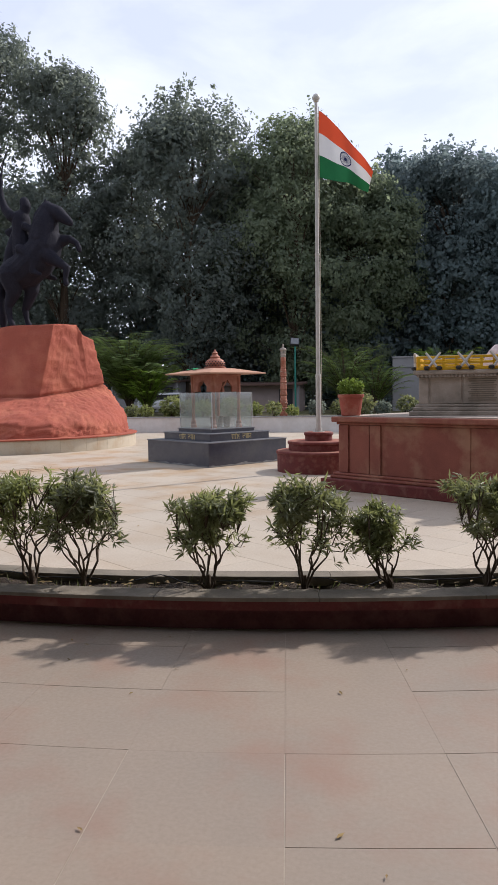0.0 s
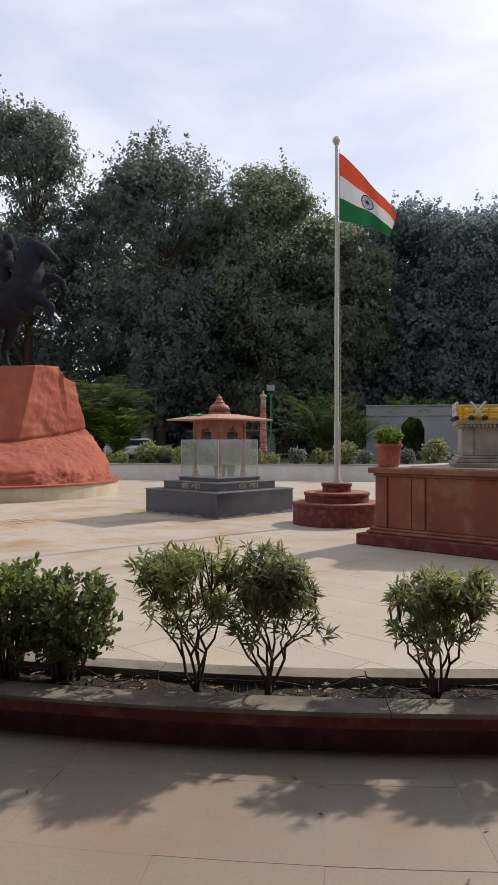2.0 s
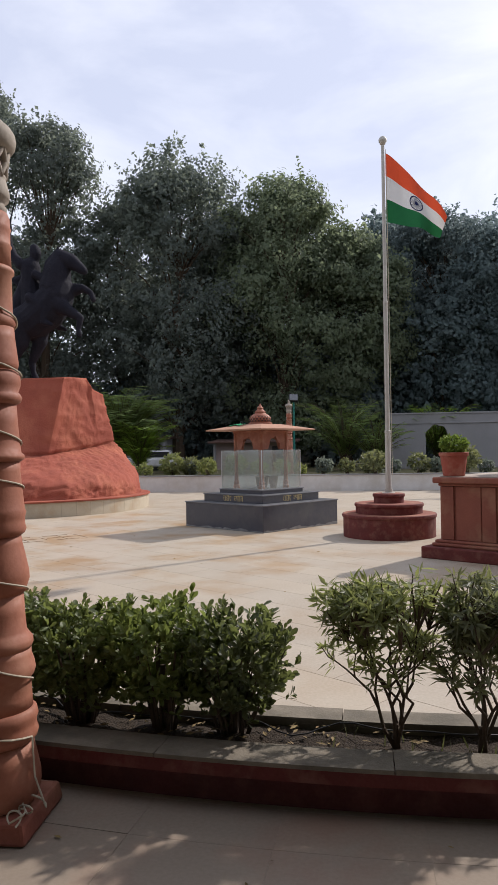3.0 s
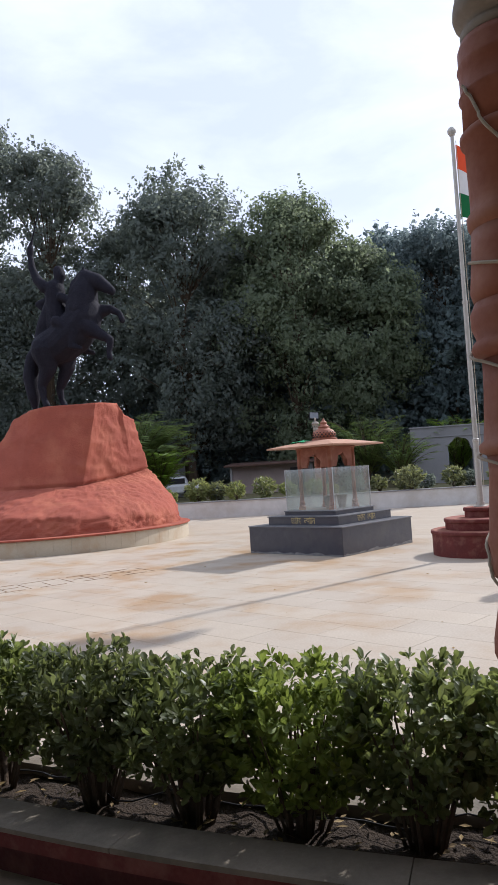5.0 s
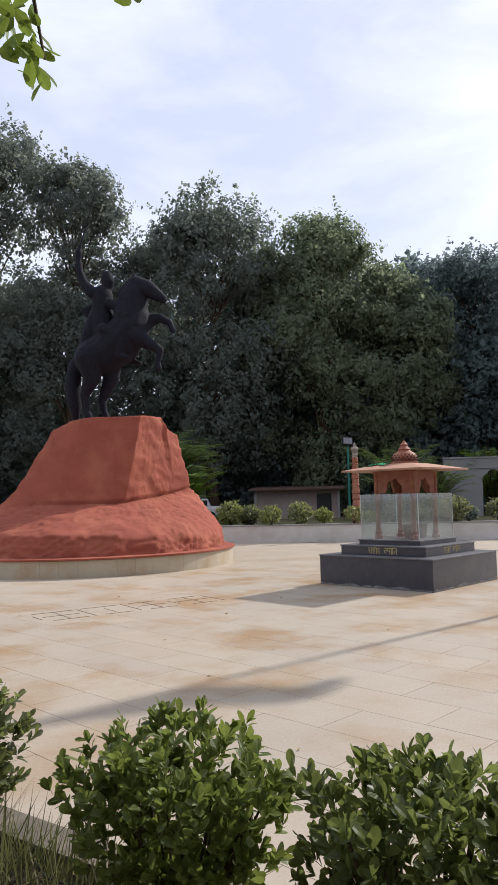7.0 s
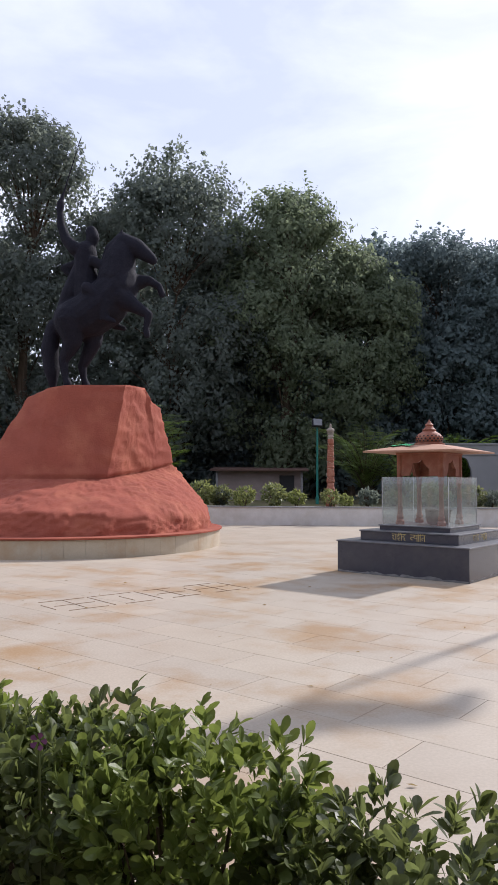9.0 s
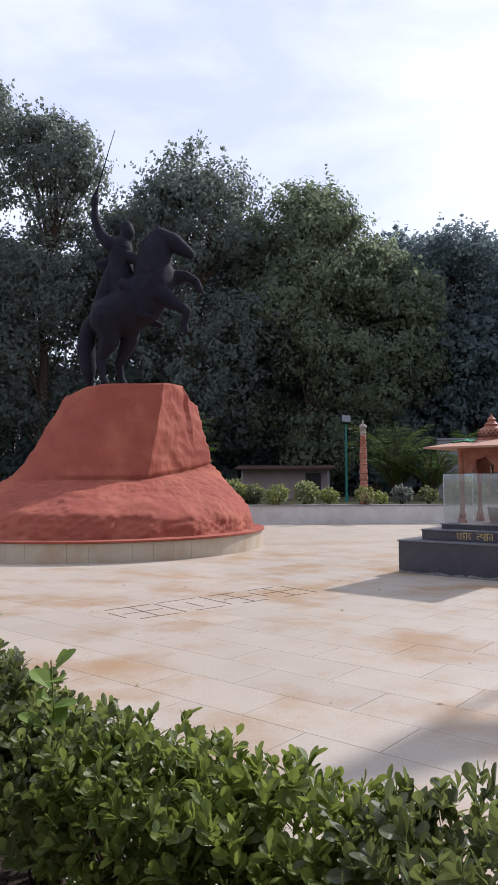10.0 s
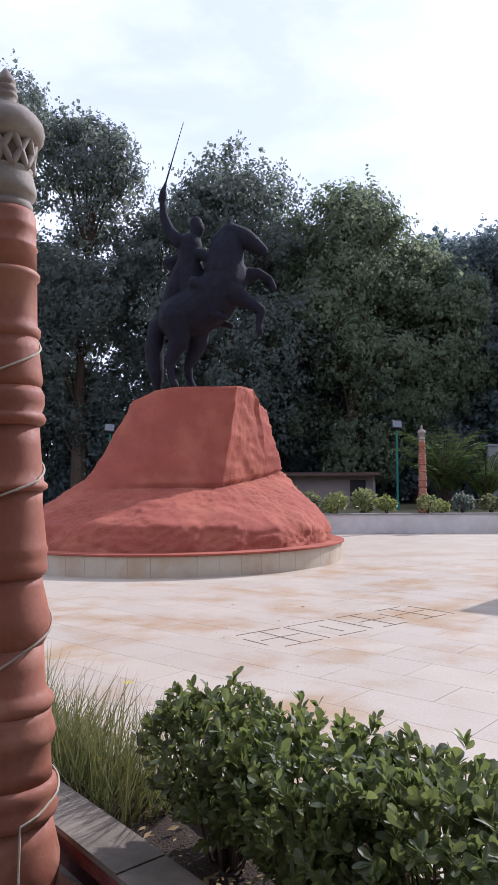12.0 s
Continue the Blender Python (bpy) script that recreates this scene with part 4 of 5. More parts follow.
# ---- turned columns ----
def build_column(m, label, turns=-6.4):
    t = thing("garden_column", m, label, "column", "terracotta garden columns")
    bm = bmesh.new()
    box(bm, (0, 0, 0.04), (0.40, 0.40, 0.08), 0.014, 0.2, 0.94)
    part("plinth", bm, M_RSTONE, t, "square red stone plinth")
    # turned shaft, drum by drum: (radius, height)
    drums = [
        [(0.148, 0.08), (0.163, 0.10), (0.173, 0.15), (0.172, 0.19), (0.158, 0.26), (0.145, 0.32)],
        [(0.145, 0.32), (0.162, 0.333), (0.168, 0.355), (0.160, 0.375), (0.160, 0.395), (0.167, 0.415), (0.162, 0.44), (0.148, 0.452)],
        [(0.148, 0.452), (0.145, 0.50), (0.142, 0.565), (0.155, 0.58), (0.162, 0.603), (0.157, 0.63), (0.147, 0.66), (0.146, 0.685)],
        [(0.146, 0.685), (0.155, 0.705), (0.154, 0.725), (0.138, 0.745), (0.130, 0.76), (0.125, 0.83), (0.122, 0.905)],
        [(0.122, 0.905), (0.133, 0.925), (0.147, 0.966), (0.145, 1.0), (0.133, 1.06), (0.122, 1.11), (0.118, 1.14)],
        [(0.118, 1.14), (0.132, 1.15), (0.139, 1.167), (0.134, 1.19), (0.135, 1.215), (0.140, 1.235), (0.134, 1.25), (0.130, 1.3), (0.121, 1.40), (0.122, 1.44)],
        [(0.122, 1.44), (0.139, 1.45), (0.139, 1.466), (0.127, 1.476), (0.122, 1.522), (0.116, 1.60), (0.113, 1.672)],
        [(0.113, 1.672), (0.130, 1.682), (0.136, 1.698), (0.130, 1.712), (0.121, 1.722), (0.131, 1.75), (0.131, 1.785), (0.119, 1.81)],
        [(0.119, 1.81), (0.126, 1.837), (0.122, 1.87), (0.114, 1.94), (0.111, 1.985)],
        [(0.111, 1.985), (0.118, 2.0), (0.119, 2.02), (0.108, 2.035), (0.107, 2.06), (0.107, 2.20), (0.117, 2.207), (0.117, 2.222), (0.107, 2.232)],
        [(0.107, 2.232), (0.105, 2.31), (0.111, 2.318), (0.105, 2.328), (0.105, 2.38), (0.109, 2.39), (0.105, 2.40), (0.104, 2.435), (0.097, 2.453)]]
    for prof in drums:
        part("drum", lathe(prof, 44), M_TERRA, t, smooth=True)
    line = [p for prof in drums for p in prof]
    r_at = lambda z: float(np.interp(z, [p[1] for p in line], [p[0] for p in line]))
    part("neck", lathe([(0.090, 2.45), (0.094, 2.462), (0.094, 2.478), (0.084, 2.488), (0.088, 2.50), (0.104, 2.51), (0.108, 2.525), (0.106, 2.545), (0.097, 2.58), (0.094, 2.592), (0.098, 2.60), (0.094, 2.608)], 40), M_CREAM, t, "cream stone neck", smooth=True)
    # pierced bowl of broad crossing ribs between neck and rim
    bm = bmesh.new()
    for sgn in (-1, 1):
        for i in range(10):
            rib = []
            for j in range(9):
                f = j / 8
                a = 2 * math.pi * i / 10 + sgn * 0.62 * f
                r = 0.090 + 0.012 * f
                rib.append((r * math.cos(a), r * math.sin(a), 2.60 + 0.115 * f))
            tube(rib, 0.0135, 6, bm)
    part("lattice_bowl", bm, M_CREAM, t, "pierced cream stone lattice", smooth=True)
    part("rim", lathe([(0.088, 2.70), (0.105, 2.703), (0.122, 2.712), (0.134, 2.73), (0.138, 2.755), (0.133, 2.78), (0.118, 2.803), (0.097, 2.818), (0.094, 2.826), (0.075, 2.832), (0.058, 2.836)], 44), M_CREAM, t, smooth=True)
    part("finial", lathe([(0.057, 2.836), (0.042, 2.858), (0.035, 2.876), (0.041, 2.882), (0.043, 2.893), (0.034, 2.90), (0.038, 2.906), (0.042, 2.915), (0.036, 2.922), (0.029, 2.925), (0.037, 2.936), (0.036, 2.946), (0.027, 2.962), (0.014, 2.982), (0.002, 2.998)], 28), M_CREAM, t, smooth=True)
    if turns:
        pts, rr = [], []
        for i in range(260):
            f = i / 259
            z = 0.35 + 1.95 * f + 0.05 * math.sin(7 * f)
            a = 2 * math.pi * turns * (f + 0.05 * math.sin(9 * f) + 0.02 * math.sin(23 * f))
            r = max(r_at(z - 0.012), r_at(z), r_at(z + 0.012)) + 0.004
            pts.append((r * math.cos(a), r * math.sin(a), z))
        part("cord", tube(pts, 0.0042, 6), M_CORD, t, "pale cord wound round the shaft")
        # slack end of the cord, looped on the plinth
        loop = [(0.19 + 0.05 * math.cos(3.1 * f * 2 * math.pi) * (1 - 0.4 * f), -0.02 - 0.16 * f + 0.03 * math.sin(5 * f * math.pi), 0.088 + 0.035 * abs(math.sin(4 * f * math.pi))) for f in (i / 40 for i in range(41))]
        part("cord_end", tube([(r_at(0.35) + 0.004, 0, 0.35), (0.185, -0.01, 0.2)] + loop, 0.004, 6), M_CORD, t, "slack looped end of pale cord")
    return t


pA, pB = polar(-9.29, 11.34), Vector((-9.87, 6.585, 0))
col = build_column(Matrix.Translation(pA) @ Matrix.Rotation(radians(-0.9), 4, "Y") @ Matrix.Rotation(radians(-10), 4, "Z"), "ringed terracotta column with cream pierced top, wrapped in cord")
col_b = build_column(Matrix.Translation(pB) @ Matrix.Rotation(radians(-1.0), 4, "Y") @ Matrix.Rotation(radians(-55), 4, "Z"), "ringed terracotta column with cream pierced top beside long grass", 3.6)
far_col = copy_thing(col, Matrix.Translation((-3.62, 34.0, 0.18)) @ Matrix.Diagonal((1.25, 1.25, 1.25, 1)))
tall_col = copy_thing(col, Matrix.Translation((7.71, 34.0, 0.18)) @ Matrix.Diagonal((1.25, 1.25, 1.325, 1)))
tall_col["label"] = "terracotta column with pale top behind the tomb"
far_col["label"] = "terracotta column among clipped bushes behind the low wall"


# ---- planter shrubs ----
def branch_tree(rng, bm, base, height, spread, stems, r0, lean=(0, 0)):
    """Forked stems from base; returns the tips and their directions."""
    tips, dirs = [], []
    for s in range(stems):
        a = 2 * math.pi * (s + rng.uniform(0, 0.7)) / stems
        p = Vector(base)
        d = Vector((0.35 * math.cos(a) + lean[0], 0.35 * math.sin(a) + lean[1], 1)).normalized()
        todo = [(p, d, r0, 0)]
        while todo:
            p, d, r, lv = todo.pop()
            seg = height * (0.36, 0.28, 0.2, 0.14)[lv] * rng.uniform(0.8, 1.2)
            mid = p + d * seg * 0.5 + Vector(rng.normal(size=3)) * 0.012
            q = p + d * seg + Vector(rng.normal(size=3)) * 0.012
            tube([p, mid, q], [r, r * 0.85, r * 0.7], 6, bm)
            if lv >= 2:
                tips.append(q)
                dirs.append(d)
            if lv < 3:
                for k in range(2 if lv < 2 else 3):
                    b = rng.uniform(0, 2 * math.pi)
                    e = (d + Vector((math.cos(b), math.sin(b), 0.15)) * rng.uniform(0.4, 0.8) * spread).normalized()
                    todo.append((q, e, r * 0.68, lv + 1))
    return np.array([tuple(t) for t in tips]), np.array([tuple(d) for d in dirs])


def feather_shrub(m, h, w, seed, lean=(0, 0), label=""):
    """Small tree-like shrub: bare forked stems under a rounded crown of narrow leaves."""
    rng = np.random.default_rng(seed)
    t = thing("garden_shrub", m, label, "shrub", "small shrubs in the planter")
    bm = bmesh.new()
    tips, dirs = branch_tree(rng, bm, (0, 0, -0.02), h * 0.66, 0.9, 5, 0.0105, lean)
    tube([(0, 0, -0.04), (0, 0, 0.04), (lean[0] * 0.05, 0, 0.1)], [0.024, 0.019, 0.013], 7, bm)
    n = int(200 * w / 0.55)
    u = unit(rng.normal(size=(n, 3)))
    lump = 1 + 0.16 * np.sin(u[:, 0] * 5 + seed) * np.cos(u[:, 2] * 4 + seed)
    k = 18
    heads = unit(rng.normal(size=(k, 3))) * np.array([w * 0.34, w * 0.3, h * 0.17]) * rng.uniform(0.5, 1.05, (k, 1)) + np.array([lean[0] * h * 0.55, lean[1] * h * 0.55, h * 0.72])
    pick = rng.integers(k, size=n)
    sh = heads[pick] + u * np.array([w * 0.14, w * 0.14, h * 0.09]) * (lump * rng.uniform(0.4, 1.0, n) ** 0.4)[:, None]
    # twigs from the stem tips to some shoots
    for i in range(0, n, 2):
        j = int(np.argmin(((tips - sh[i]) ** 2).sum(1)))
        tube([tips[j], Vector(sh[i])], [0.005, 0.0025], 4, bm)
    part("branchwork", bm, M_BARK, t, "bare forked brown stems")
    P = np.concatenate([sh, tips + rng.normal(size=tips.shape) * 0.02])
    D = np.concatenate([u + np.array([0, 0, 0.6]), dirs])
    me = leaves_mesh("crown", *rosettes(rng, P, D, 9, (0.5, 1.6), 0.045, 0.085, 0.21, 0.3), DIAMOND)
    finish("crown", me, M_FINELEAF, t, "crown of narrow grey-green leaves")
    return t


def hedge_shrub(m, h, w, d, seed, label="", shoots=None):
    """Dense shrub of glossy oval leaves in upright rosettes."""
    rng = np.random.default_rng(seed)
    t = thing("hedge_shrub", m, label, "shrub", "glossy hedge along the planter")
    bm = bmesh.new()
    n = shoots or int(740 * w)
    u = unit(rng.normal(size=(n, 3)) * np.array([1, 1, 0.9]))
    sq = np.sign(u) * np.abs(u) ** np.array([0.85, 0.85, 0.7])              # flatter, clipped top
    lump = 1 + 0.12 * np.sin(u[:, 0] * 6 + seed * 1.3) * np.cos(u[:, 1] * 5 + seed)
    rad = rng.uniform(0.1, 1.0, n) ** 0.38
    P = sq * np.array([w / 2, d / 2, h * 0.40]) * (lump * rad)[:, None] + np.array([0, 0, h * 0.61])
    P[:, :2] *= np.clip(0.62 + 0.75 * (P[:, 2:3] / h - 0.12), 0.6, 1.0)     # narrower towards the foot
    P[:, 2] += rng.normal(size=n) * 0.025
    P[:9, 2] = h * 0.93 + rng.uniform(0.0, 0.06, 9)
    P[:9, :2] *= 0.8
    # short trunk, stems and dry twigs below the leaves
    tube([(0, 0, -0.04), (0.01, 0, h * 0.22), (-0.01, 0.01, h * 0.5)], [0.03, 0.024, 0.014], 8, bm)
    for k in range(22):
        a = k * 0.7 + seed
        x, y = 0.45 * w * math.cos(a) * rng.uniform(0.3, 1), 0.4 * d * math.sin(a) * rng.uniform(0.3, 1)
        r = rng.uniform(0.4, 1.0)
        tube([(x * 0.25, y * 0.25, -0.03), (x * 0.5, y * 0.5, h * 0.25), (x, y, h * 0.7)], [0.012 * r, 0.009 * r, 0.005 * r], 5, bm)
    part("branchwork", bm, M_BARK, t)
    D = u * np.array([0.7, 0.7, 0.6]) + np.array([0, 0, 0.75])
    me = leaves_mesh("leaves", *rosettes(rng, P, D, 8, (0.25, 1.25), 0.026, 0.056, 0.5), OVAL)
    finish("leaves", me, M_HEDGELEAF, t, "glossy dark green oval leaves")
    return t


R_BED = 10.71
for k, (x, h, w, lean) in enumerate(((-0.70, 0.84, 0.70, (-0.04, 0)), (-0.33, 0.82, 0.70, (0.10, 0)), (0.52, 0.75, 0.64, (0.03, 0)), (1.14, 0.77, 0.66, (0.04, 0)), (1.69, 0.62, 0.43, (-0.38, 0)), (2.30, 0.80, 0.64, (0, 0)), (2.75, 0.75, 0.55, (0, 0)))):
    p = polar(math.degrees(math.asin((x - CX) / R_BED)), R_BED, SOIL_Z)
    feather_shrub(Matrix.Translation(p), h * 1.0, w * 1.04, 40 + k, lean, "small rounded shrub with narrow grey-green leaves on bare stems" if abs(lean[0]) < 0.3 else "thin leaning shrub with sparse narrow leaves")

HEDGE = [(-5.1, 0.62, 0.46), (-6.9, 0.66, 0.50), (-9.2, 0.62, 0.48), (-11.5, 0.66, 0.5), (-13.8, 0.64, 0.5), (-16.1, 0.62, 0.5), (-18.5, 0.66, 0.50), (-21.3, 0.66, 0.52),
         (-25.3, 0.66, 0.54), (-31.2, 0.68, 0.54), (-33.9, 0.77, 0.52), (-36.1, 0.73, 0.50), (-38.4, 0.66, 0.50), (-40.8, 0.64, 0.52), (-43.2, 0.62, 0.52), (-45.6, 0.68, 0.52), (-48.0, 0.67, 0.52), (-50.3, 0.67, 0.50), (-52.6, 0.66, 0.48)]
for k, (phi, h, w) in enumerate(HEDGE):
    p = polar(phi, R_BED - 0.02, SOIL_Z)
    hedge_shrub(Matrix.Translation(p) @ Matrix.Rotation(radians(phi), 4, "Z"), h * (0.91 if phi > -26 else 0.86), w * 1.38, 0.54, 70 + k,
                "dense glossy green hedge shrub with oval leaves" if k != 8 else "rounded glossy shrub standing apart beside dry grass")


def creeper(m, seed, h):
    """Tall shoot with a few broad leaves above the hedge."""
    rng = np.random.default_rng(seed)
    t = thing("broadleaf_shoot", m, "tall bright green shoot with broad leaves above the hedge", "plant", "broad-leaved shoots")
    part("stem", tube([(0, 0, 0), (0.02, 0.01, h * 0.5), (0.05, -0.01, h * 0.8), (0.03, 0.02, h)], [0.006, 0.005, 0.003, 0.002], 5), M_LIMELEAF, t)
    n = 9
    pos = np.stack([np.linspace(0.02, 0.05, n), np.zeros(n), np.linspace(h * 0.68, h, n)], 1)
    a = rng.uniform(0, 6.28, n)
    ax = unit(np.stack([np.cos(a), 0.5 * np.sin(a), rng.uniform(-0.1, 0.5, n)], 1))
    me = leaves_mesh("leaf", pos, ax, unit(rng.normal(size=(n, 3)) * 0.3 + [0, -0.4, 1]), rng.uniform(0.045, 0.10, n), rng.uniform(0.04, 0.072, n), OVAL)
    finish("leaves", me, M_LIMELEAF, t)


creeper(Matrix.Translation(polar(-45.5, R_BED + 0.05, SOIL_Z)), 3, 0.80)
creeper(Matrix.Translation(polar(-43.1, R_BED + 0.05, SOIL_Z)), 4, 0.70)


def grass_patch(name, p0, p1, count, h, seed, label, flowers=0):
    rng = np.random.default_rng(seed)
    phi = rng.uniform(p0, p1, count)
    r = rng.uniform(R_BACK + 0.15, R_FRONT - 0.15, count)
    pos = np.array([tuple(polar(p, q, SOIL_Z - 0.01)) for p, q in zip(phi, r)])
    ax = unit(rng.normal(size=(count, 3)) * np.array([0.35, 0.35, 0.1]) + np.array([0.15, -0.05, 1.0]))
    L = rng.uniform(0.35, 1.0, count) * h
    me = leaves_mesh(name, pos, ax, unit(rng.normal(size=(count, 3))), L, rng.uniform(0.004, 0.009, count), BLADE)
    ob = tagged(finish(name, me, M_GRASS), label, "grass", kind="stuff")
    for i in range(flowers):
        f = int(rng.integers(count))
        q = pos[f] + ax[f] * L[f] * 0.9
        t = thing("wild_flower", Matrix.Translation(q), "small yellow wild flower on a thin stalk in grass", "flower", "yellow flowers in the grass")
        bm = bmesh.new()
        for k in range(6):
            b = math.pi * k / 3
            bm.faces.new([bm.verts.new((0.024 * s * math.cos(b + o), 0.024 * s * math.sin(b + o), 0.006 * s)) for s, o in ((0.1, 0), (0.8, -0.4), (1, 0), (0.8, 0.4))])
        part("petals", bm, M_FLOWER, t)
        part("stalk", tube([tuple(Vector(pos[f]) - Vector(q)), (0, 0, 0)], 0.0018, 4), M_GRASS, t)


grass_patch("grass_tuft", -31.0, -26.6, 420, 0.34, 11, "dry grass tuft in the planter")
grass_patch("long_grass", -66, -55.0, 1500, 0.52, 12, "long green and dry grass in the planter", 8)
grass_patch("thin_weeds", -24.4, -21.9, 90, 0.26, 13, "thin weeds between hedge shrubs")
grass_patch("low_weeds", -3.4, 14.0, 110, 0.09, 14, "sparse low weeds on the planter soil")


def build_periwinkle(m, label):
    t = thing("periwinkle", m, label, "flower")
    part("stalk", tube([(0, 0, 0), (0.01, 0.01, 0.3), (0, 0, 0.64)], 0.003, 5), M_HEDGELEAF, t)
    bm = bmesh.new()
    for k in range(5):
        b = 2 * math.pi * k / 5
        bm.faces.new([bm.verts.new((s * math.cos(b + o), -0.004 * s / 0.02, 0.64 + s * math.sin(b + o))) for s, o in ((0.003, 0), (0.018, -0.42), (0.021, 0), (0.018, 0.42))])
    part("petals", bm, material("mauve_petals", (0.42, 0.16, 0.40), None, 0.6, 6, 30, 0), t)


build_periwinkle(Matrix.Translation(polar(-35.2, R_BED + 0.20, SOIL_Z)), "small mauve flower on a thin stalk in the hedge")


# ---- litter and cable in the planter and on the walkway ----
def fallen_leaves(name, count, seed, place, mat, size, label):
    rng = np.random.default_rng(seed)
    pos = np.array([tuple(place(rng)) for _ in range(count)])
    a = rng.uniform(0, 6.28, count)
    ax = np.stack([np.cos(a), np.sin(a), rng.uniform(-0.05, 0.15, count)], 1)
    L = rng.uniform(0.6, 1.3, count) * size
    tagged(finish(name, leaves_mesh(name, pos, unit(ax), unit(rng.normal(size=(count, 3)) * 0.25 + [0, 0, 1]), L, L * 0.35, DIAMOND), mat), label, "leaf litter", kind="stuff")


M_DEADLEAF = material("dead_leaf", (0.20, 0.13, 0.06), (0.30, 0.22, 0.08), 0.8, 30, 60, 0, vary=0.5)
fallen_leaves("leaf_litter", 900, 51, lambda g: polar(g.uniform(-70, 30), g.uniform(R_BACK + 0.15, R_FRONT - 0.15), SOIL_Z + 0.025), M_DEADLEAF, 0.045, "dead leaves lying on the planter soil")
fallen_leaves("walk_litter", 150, 52, lambda g: polar(g.uniform(-62, 25), 11.05 + 3.6 * g.uniform(0, 1) ** 1.3, 0.006), M_DEADLEAF, 0.035, "dry leaves and twigs scattered on the walkway")
fallen_leaves("plaza_litter", 70, 53, lambda g: Vector((g.uniform(-10, 1), g.uniform(6, 16), FLOOR_Z + 0.008)), M_DEADLEAF, 0.06, "few dry leaves on the marble paving")
pts = [polar(p, R_BACK + 0.22 + 0.04 * math.sin(p * 1.3) + 0.03 * math.sin(p * 3.1), SOIL_Z + 0.045 + 0.018 * math.sin(p * 2.2)) for p in np.linspace(-30, 30, 160)]
tagged(link("garden_cable", tube(pts, 0.0035, 6), M_DARK, smooth=True), "thin black cable lying along the planter soil", "cable")


# ---- behind the low wall ----
def clipped_bush(m, s, seed, mat, label):
    rng = np.random.default_rng(seed)
    t = thing("clipped_bush", m, label, "bush", "bushes behind the low wall")
    n = 110
    u = unit(rng.normal(size=(n, 3)))
    P = u * np.array([0.36, 0.36, 0.30]) * rng.uniform(0.6, 1.05, (n, 1)) + np.array([0, 0, 0.42])
    me = leaves_mesh("leaves", *rosettes(rng, P * s, u + np.array([0, 0, 0.5]), 6, (0.3, 1.3), 0.08 * s, 0.15 * s, 0.5), DIAMOND)
    finish("leaves", me, mat, t)
    bm = bmesh.new()
    for k in range(4):
        tube([(0, 0, -0.1), (0.12 * s * math.cos(k * 1.6), 0.12 * s * math.sin(k * 1.6), 0.4 * s)], [0.03, 0.012], 5, bm)
    part("branchwork", bm, M_BARK, t)
    return t


BUSH_A = clipped_bush(pose(-9.2, 33.2, 0.2), 1.0, 21, M_FINELEAF, "clipped round olive green bush")
BUSH_B = clipped_bush(pose(-8.3, 33.4, 0.2), 1.1, 22, M_TREELEAF, "loose dark green garden bush")
BUSH_C = clipped_bush(pose(0.2, 33.0, 0.2), 1.5, 23, M_FINELEAF, "loose grey-green flowering bush")
rng0 = random.Random(8)
for i in range(26):
    x = -17 + i * 1.08 + rng0.uniform(-0.25, 0.25)
    if -4.1 < x < -3.2:
        continue
    src = (BUSH_A, BUSH_A, BUSH_B, BUSH_C)[rng0.randrange(4)] if x < -0.8 else (BUSH_B, BUSH_C, BUSH_C)[rng0.randrange(3)]
    s = rng0.uniform(0.8, 1.2)
    copy_thing(src, Matrix.Translation((x, 33.1 + rng0.uniform(-0.3, 1.2), 0.2)) @ Matrix.Rotation(rng0.uniform(0, 6), 4, "Z") @ Matrix.Diagonal((s, s, s, 1)))


for x, s in ((-7.3, 0.8), (-3.8, 0.7), (0.4, 1.0), (4.4, 1.1)):
    hang = copy_thing(BUSH_C, Matrix.Translation((x, 32.0, 0.3)) @ Matrix.Rotation(x, 4, "Z") @ Matrix.Diagonal((s, s, s, 1)))
    hang["label"] = "straggly grey-green bush growing over the low wall"


def fountain_palm(m, h, n, seed, mat, label):
    """Clump of arching fronds from the ground."""
    rng = np.random.default_rng(seed)
    t = thing("palm_clump", m, label, "palm")
    P, A, N, L = [], [], [], []
    bm = bmesh.new()
    for i in range(n):
        a = rng.uniform(0, 2 * math.pi)
        out, top = rng.uniform(0.25, 0.75) * h, rng.uniform(0.55, 1.05) * h
        pts = []
        for k in range(9):
            f = k / 8
            pts.append(Vector((math.cos(a) * out * f ** 1.6, math.sin(a) * out * f ** 1.6, top * (1.5 * f - 0.55 * f ** 2.4) / 0.95)))
        tube(pts, [0.03 - 0.0028 * k for k in range(9)], 4, bm)
        for k in range(3, 9):
            for s in (-1, 1):
                for _ in range(4):
                    d = (pts[k] - pts[k - 1]).normalized()
                    q = pts[k - 1].lerp(pts[k], rng.uniform(0, 1))
                    side = Vector((-math.sin(a), math.cos(a), 0)) * s
                    P.append(tuple(q))
                    A.append(tuple((d * 0.7 + side * 0.8 - Vector((0, 0, 0.3))).normalized()))
                    N.append(tuple((Vector((0, 0, 1)) + d * 0.3).normalized()))
                    L.append(rng.uniform(0.13, 0.2) * h)
    part("frond_core", bm, M_BARK, t)
    L = np.array(L)
    me = leaves_mesh("fronds", np.array(P), np.array(A), np.array(N), L, L * 0.13, DIAMOND)
    finish("fronds", me, mat, t)
    return t


